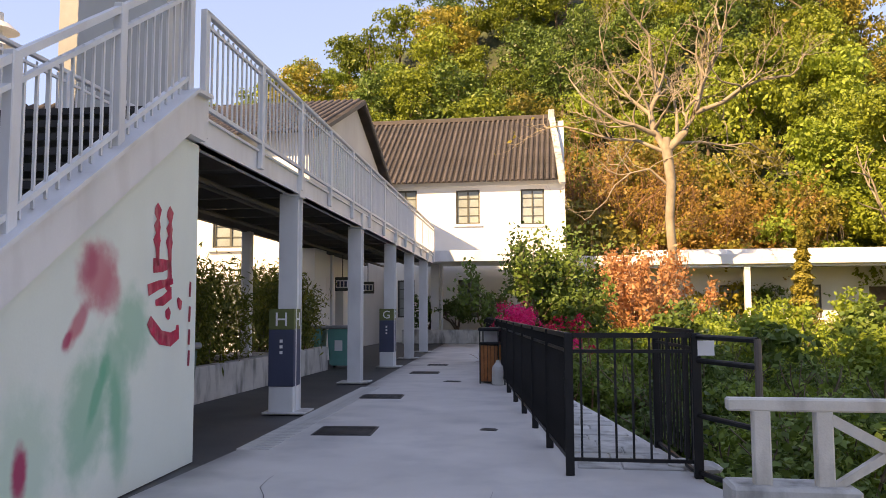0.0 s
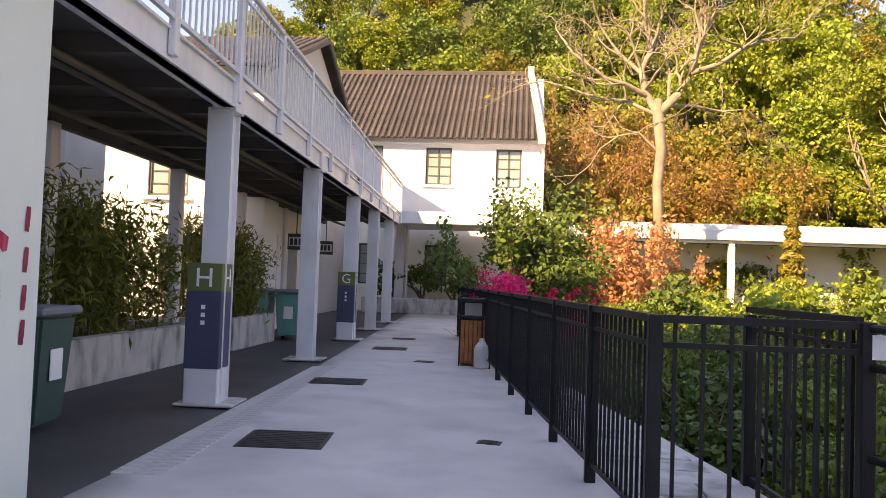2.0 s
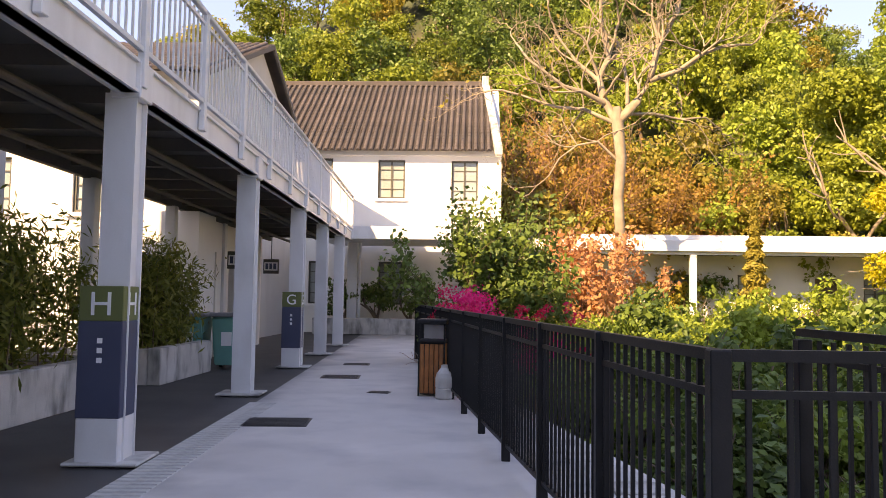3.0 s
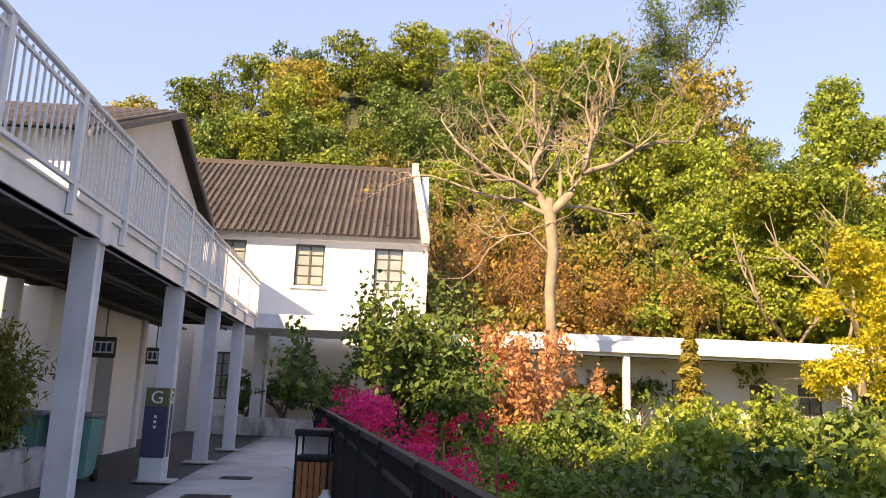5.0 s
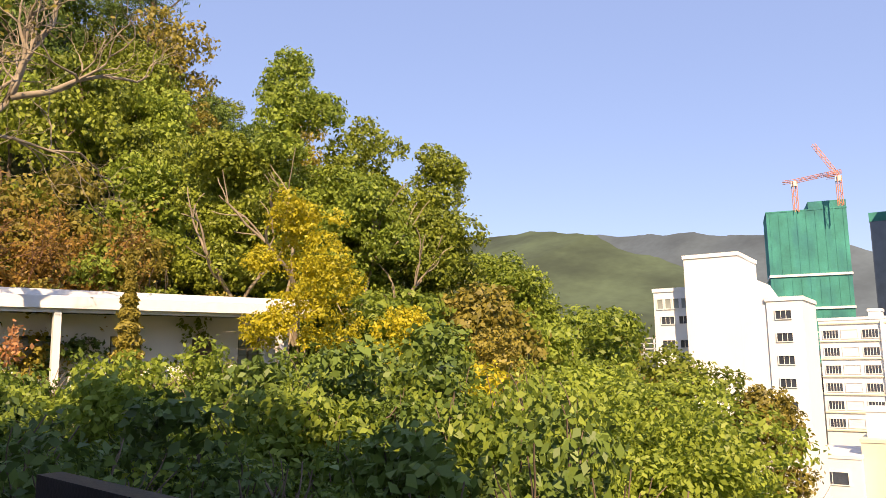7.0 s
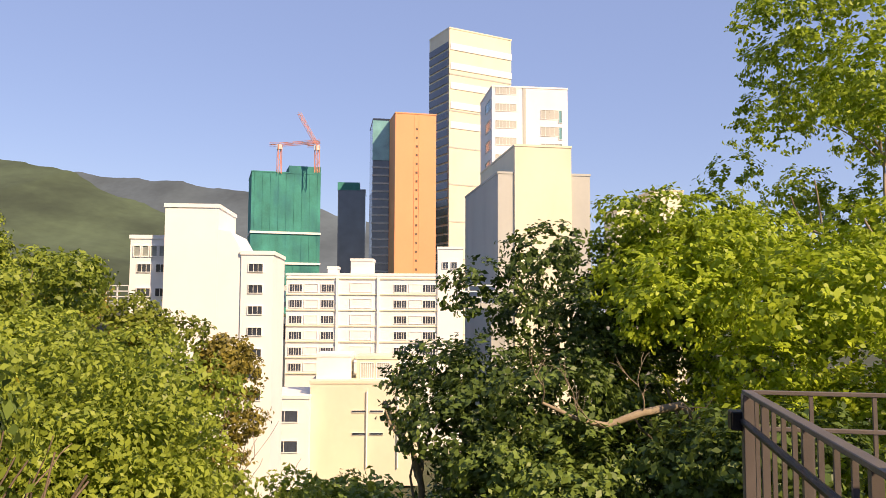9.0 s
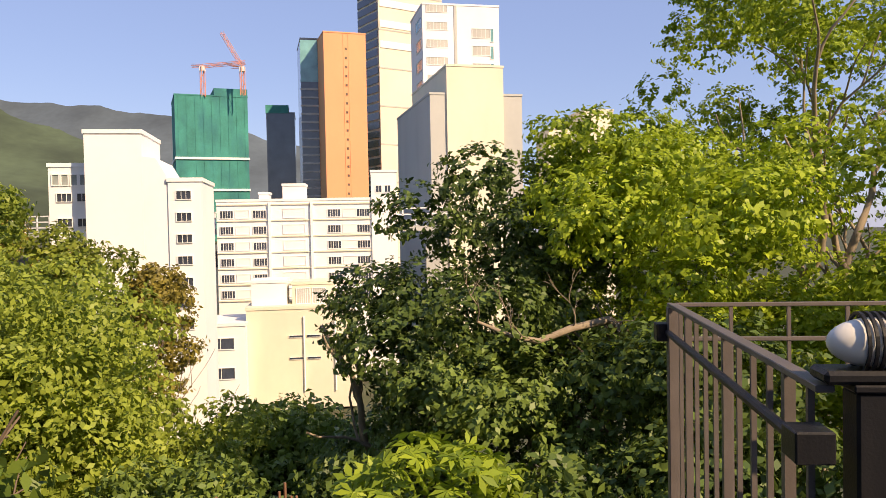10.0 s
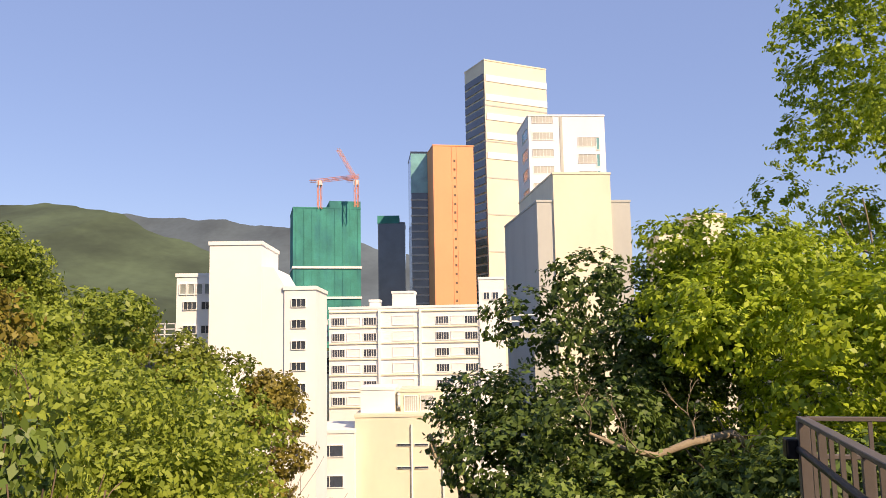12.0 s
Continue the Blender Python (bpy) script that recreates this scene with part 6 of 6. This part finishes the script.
for z in (2.6, 3.9, 5.2):
    bm = bmesh.new()
    box(bm, -0.1, 20, z, 0.1, 140, z + 0.25)
    part("rail", bm, CW, road)
for k in range(9):
    bm = bmesh.new()
    box(bm, 2, 22 + k * 14, -31, 6, 25 + k * 14, 0.4)
    part("pier", bm, M["city_grey"], road)
for k in range(40):
    bm = bmesh.new()
    box(bm, -0.1, 20.5 + k * 3, 1.6, 0.1, 20.8 + k * 3, 5.4)
    part("rail_post", bm, CW, road)
# netted tower under construction and cranes
net = block("netted_tower", 300, 141.5, 28, 29.0, 26, ZC, 56.0, M["net_green"], "tower under construction wrapped in green netting")
for z in (47.0, 60.0):
    bm = bmesh.new()
    box(bm, -0.6, -29.3, z, 26, 0.3, z + 0.9)
    part("scaffold_band", bm, M["city_white"], net)
for q in range(9):
    bm = bmesh.new()
    box(bm, -0.15, -1.5 - q * 3.3, 0, 0.0, -1.2 - q * 3.3, 86)
    part("scaffold_pole", bm, M["net_green"], net)
bm = bmesh.new()
box(bm, -0.05, -29.0, 86.5, 26, -15.5, 89.4)
part("top_tier", bm, M["net_green"], net)


def crane(y, z, mast, jib, label):
    c = thing("tower_crane", pose(305, y + 5.7, z + 1.2), label, "crane")
    def lattice(bm, a, b, w):
        a, b = Vector(a), Vector(b)
        d = (b - a).normalized()
        s = d.orthogonal().normalized()
        t = d.cross(s)
        for i, j in ((1, 1), (1, -1), (-1, -1), (-1, 1)):
            o = (s * i + t * j) * w / 2
            tube(bm, a + o, b + o, w * 0.11, sides=4)
        n = max(3, int((b - a).length / (w * 1.4)))
        for k in range(n):
            tube(bm, a.lerp(b, k / n) + (s + t) * w / 2 * (1 if k % 2 else -1), a.lerp(b, (k + 1) / n) - (s + t) * w / 2 * (1 if k % 2 else -1), w * 0.08, sides=4)
    bm = bmesh.new()
    lattice(bm, (0, 0, -2), (0, 0, mast), 1.5)
    part("mast", bm, M["crane_orange"], c)
    bm = bmesh.new()
    lattice(bm, (0, 0, mast), jib, 1.1)
    part("jib", bm, M["crane_orange"], c)
    bm = bmesh.new()
    lattice(bm, (0, 0, mast), (0, 4.5, mast + 0.3), 1.0)
    part("counter_jib", bm, M["crane_orange"], c)
    bm = bmesh.new()
    box(bm, -0.8, -1.0, mast - 2.0, 0.8, 1.0, mast)
    part("cab", bm, CW, c)


crane(131.5, 57.5, 10.5, (6, -16, 12.5), "orange tower crane with a level jib")
crane(114.6, 57.5, 9.5, (3, 9.5, 24.5), "orange tower crane with a raised jib")
dk = block("glass_tower", 322, 110.5, 16, 12, 20, ZC, 50.5, M["dark_glass"], "dark glass tower with a green crown")
bm = bmesh.new()
box(bm, -0.2, -9.5, 80.5, 10, 0.2, 84.0)
part("crown", bm, M["net_green"], dk)
gt = block("glass_tower", 312, 92.0, 20, 11.5, 22, ZC, 79.0, M["dark_glass"], "dark glass tower with pale floor bands")
for q in range(26):
    bm = bmesh.new()
    box(bm, -0.3, -10.3, 20 + q * 3.4, 0.0, 0.3, 20.7 + q * 3.4)
    part("floor_band", bm, M["teal_glass"] if q > 20 else M["city_grey"], gt)
bm = bmesh.new()
box(bm, -0.35, -10.2, 92, 0.0, 0.1, 108.5)
part("upper_glazing", bm, M["teal_glass"], gt)
ob_ = block("orange_tower", 300, 79.2, 24, 17.0, 24, ZC, 78.2, M["city_orange"], "plain orange rendered tower")
for q in range(22):
    bm = bmesh.new()
    box(bm, -0.12, -9.3, 26 + q * 3.6, 0.0, -8.5, 26.9 + q * 3.6)
    part("window", bm, M["bark"], ob_)
for q in (7.9, 9.9):
    bm = bmesh.new()
    box(bm, -0.15, -q, 0, 0.0, -q + 0.12, 108)
    part("rib", bm, M["city_orange"], ob_)
tt = block("tall_tower", 260, 48.6, 40, 26.0, 15, ZC, 97.5, M["city_cream"], "tall cream tower with a curtain-glazed side")
tt.matrix_basis = pose(350, 72.2, -39.6, 0, 0, 40) @ Matrix.Scale(1.346, 4)
for q in range(36):
    bm = bmesh.new()
    box(bm, 0.6, 0.0, 12 + q * 3.1, 14.5, 0.35, 14.3 + q * 3.1)
    part("window_band", bm, M["dark_glass"], tt)
for q in range(5):
    bm = bmesh.new()
    box(bm, -0.25, -26.0, 96 + q * 7.0 - 4, 0.0, -0.4, 98.4 + q * 7.0 - 4)
    part("louvre_band", bm, M["city_white"], tt)
for q in range(8):
    bm = bmesh.new()
    box(bm, -0.12, -26.0, 20 + q * 13, 0.0, 0.0, 20.5 + q * 13)
    part("floor_band", bm, M["city_grey"], tt)
w2 = block("white_tower", 220, 30.6, 18, 22.6, 20, ZC, 64.0, CW, "white tower with glazed bays")
windows(w2, (1.2,), [92 - 5.0 * k for k in range(0, 9)], 6.0, 2.1, M["city_grey"], bars=5)
windows(w2, (14.6,), [85 - 5.0 * k for k in range(0, 8)], 5.2, 2.6, M["city_grey"], bars=3)
windows(w2, (20.0,), [84 - 5.0 * k for k in range(0, 8)], 0.8, 3.6, M["teal_glass"], bars=0)
windows(w2, (1.5,), [88 - 6 * k for k in range(0, 9)], 9.0, 3.0, M["teal_glass"], "left", bars=3)
bm = bmesh.new()
box(bm, -0.2, -10.0, 0, 0, -9.2, 94)
part("pier", bm, M["city_grey"], w2)
cc = block("concrete_block", 180, 20.7, 20, 13.8, 40, ZC, 38.0, M["city_cream"], "blank cream concrete block")
block("concrete_block", 179.2, 24.6, 20, 22.5, 42, ZC, 31.5, M["city_grey"], "blank grey concrete block with a lower shoulder")
block("low_block", 250, -6, 16, 16, 14, ZC, 31.0, M["city_cream"], "distant cream block above the trees")
block("low_block", 250, -17, 16, 10, 14, ZC, 36.5, M["city_cream"], "distant cream block above the trees")

# ---- hairline cracks in the walkway ----
for seed, x, y, d, n in ((3, 0.35, 3.2, (0.05, 1.0), 16), (9, -0.9, 4.5, (-0.25, 1.0), 9)):
    rng = np.random.default_rng(seed)
    crack = bmesh.new()
    p, rows = np.array([x, y]), []
    for k in range(n):
        w = 0.004 * (1 - abs(2 * k / (n - 1) - 1) * 0.7)
        rows.append((crack.verts.new((p[0] - w, p[1], 0.0035)), crack.verts.new((p[0] + w, p[1], 0.0035))))
        p = p + np.array(d) * 0.16 + rng.normal(0, 0.035, 2)
    for a, b in zip(rows, rows[1:]):
        crack.faces.new((a[0], a[1], b[1], b[0]))
    solid("floor_crack", crack, M["dark_floor"], "hairline crack in the concrete walkway", "crack", "structure")
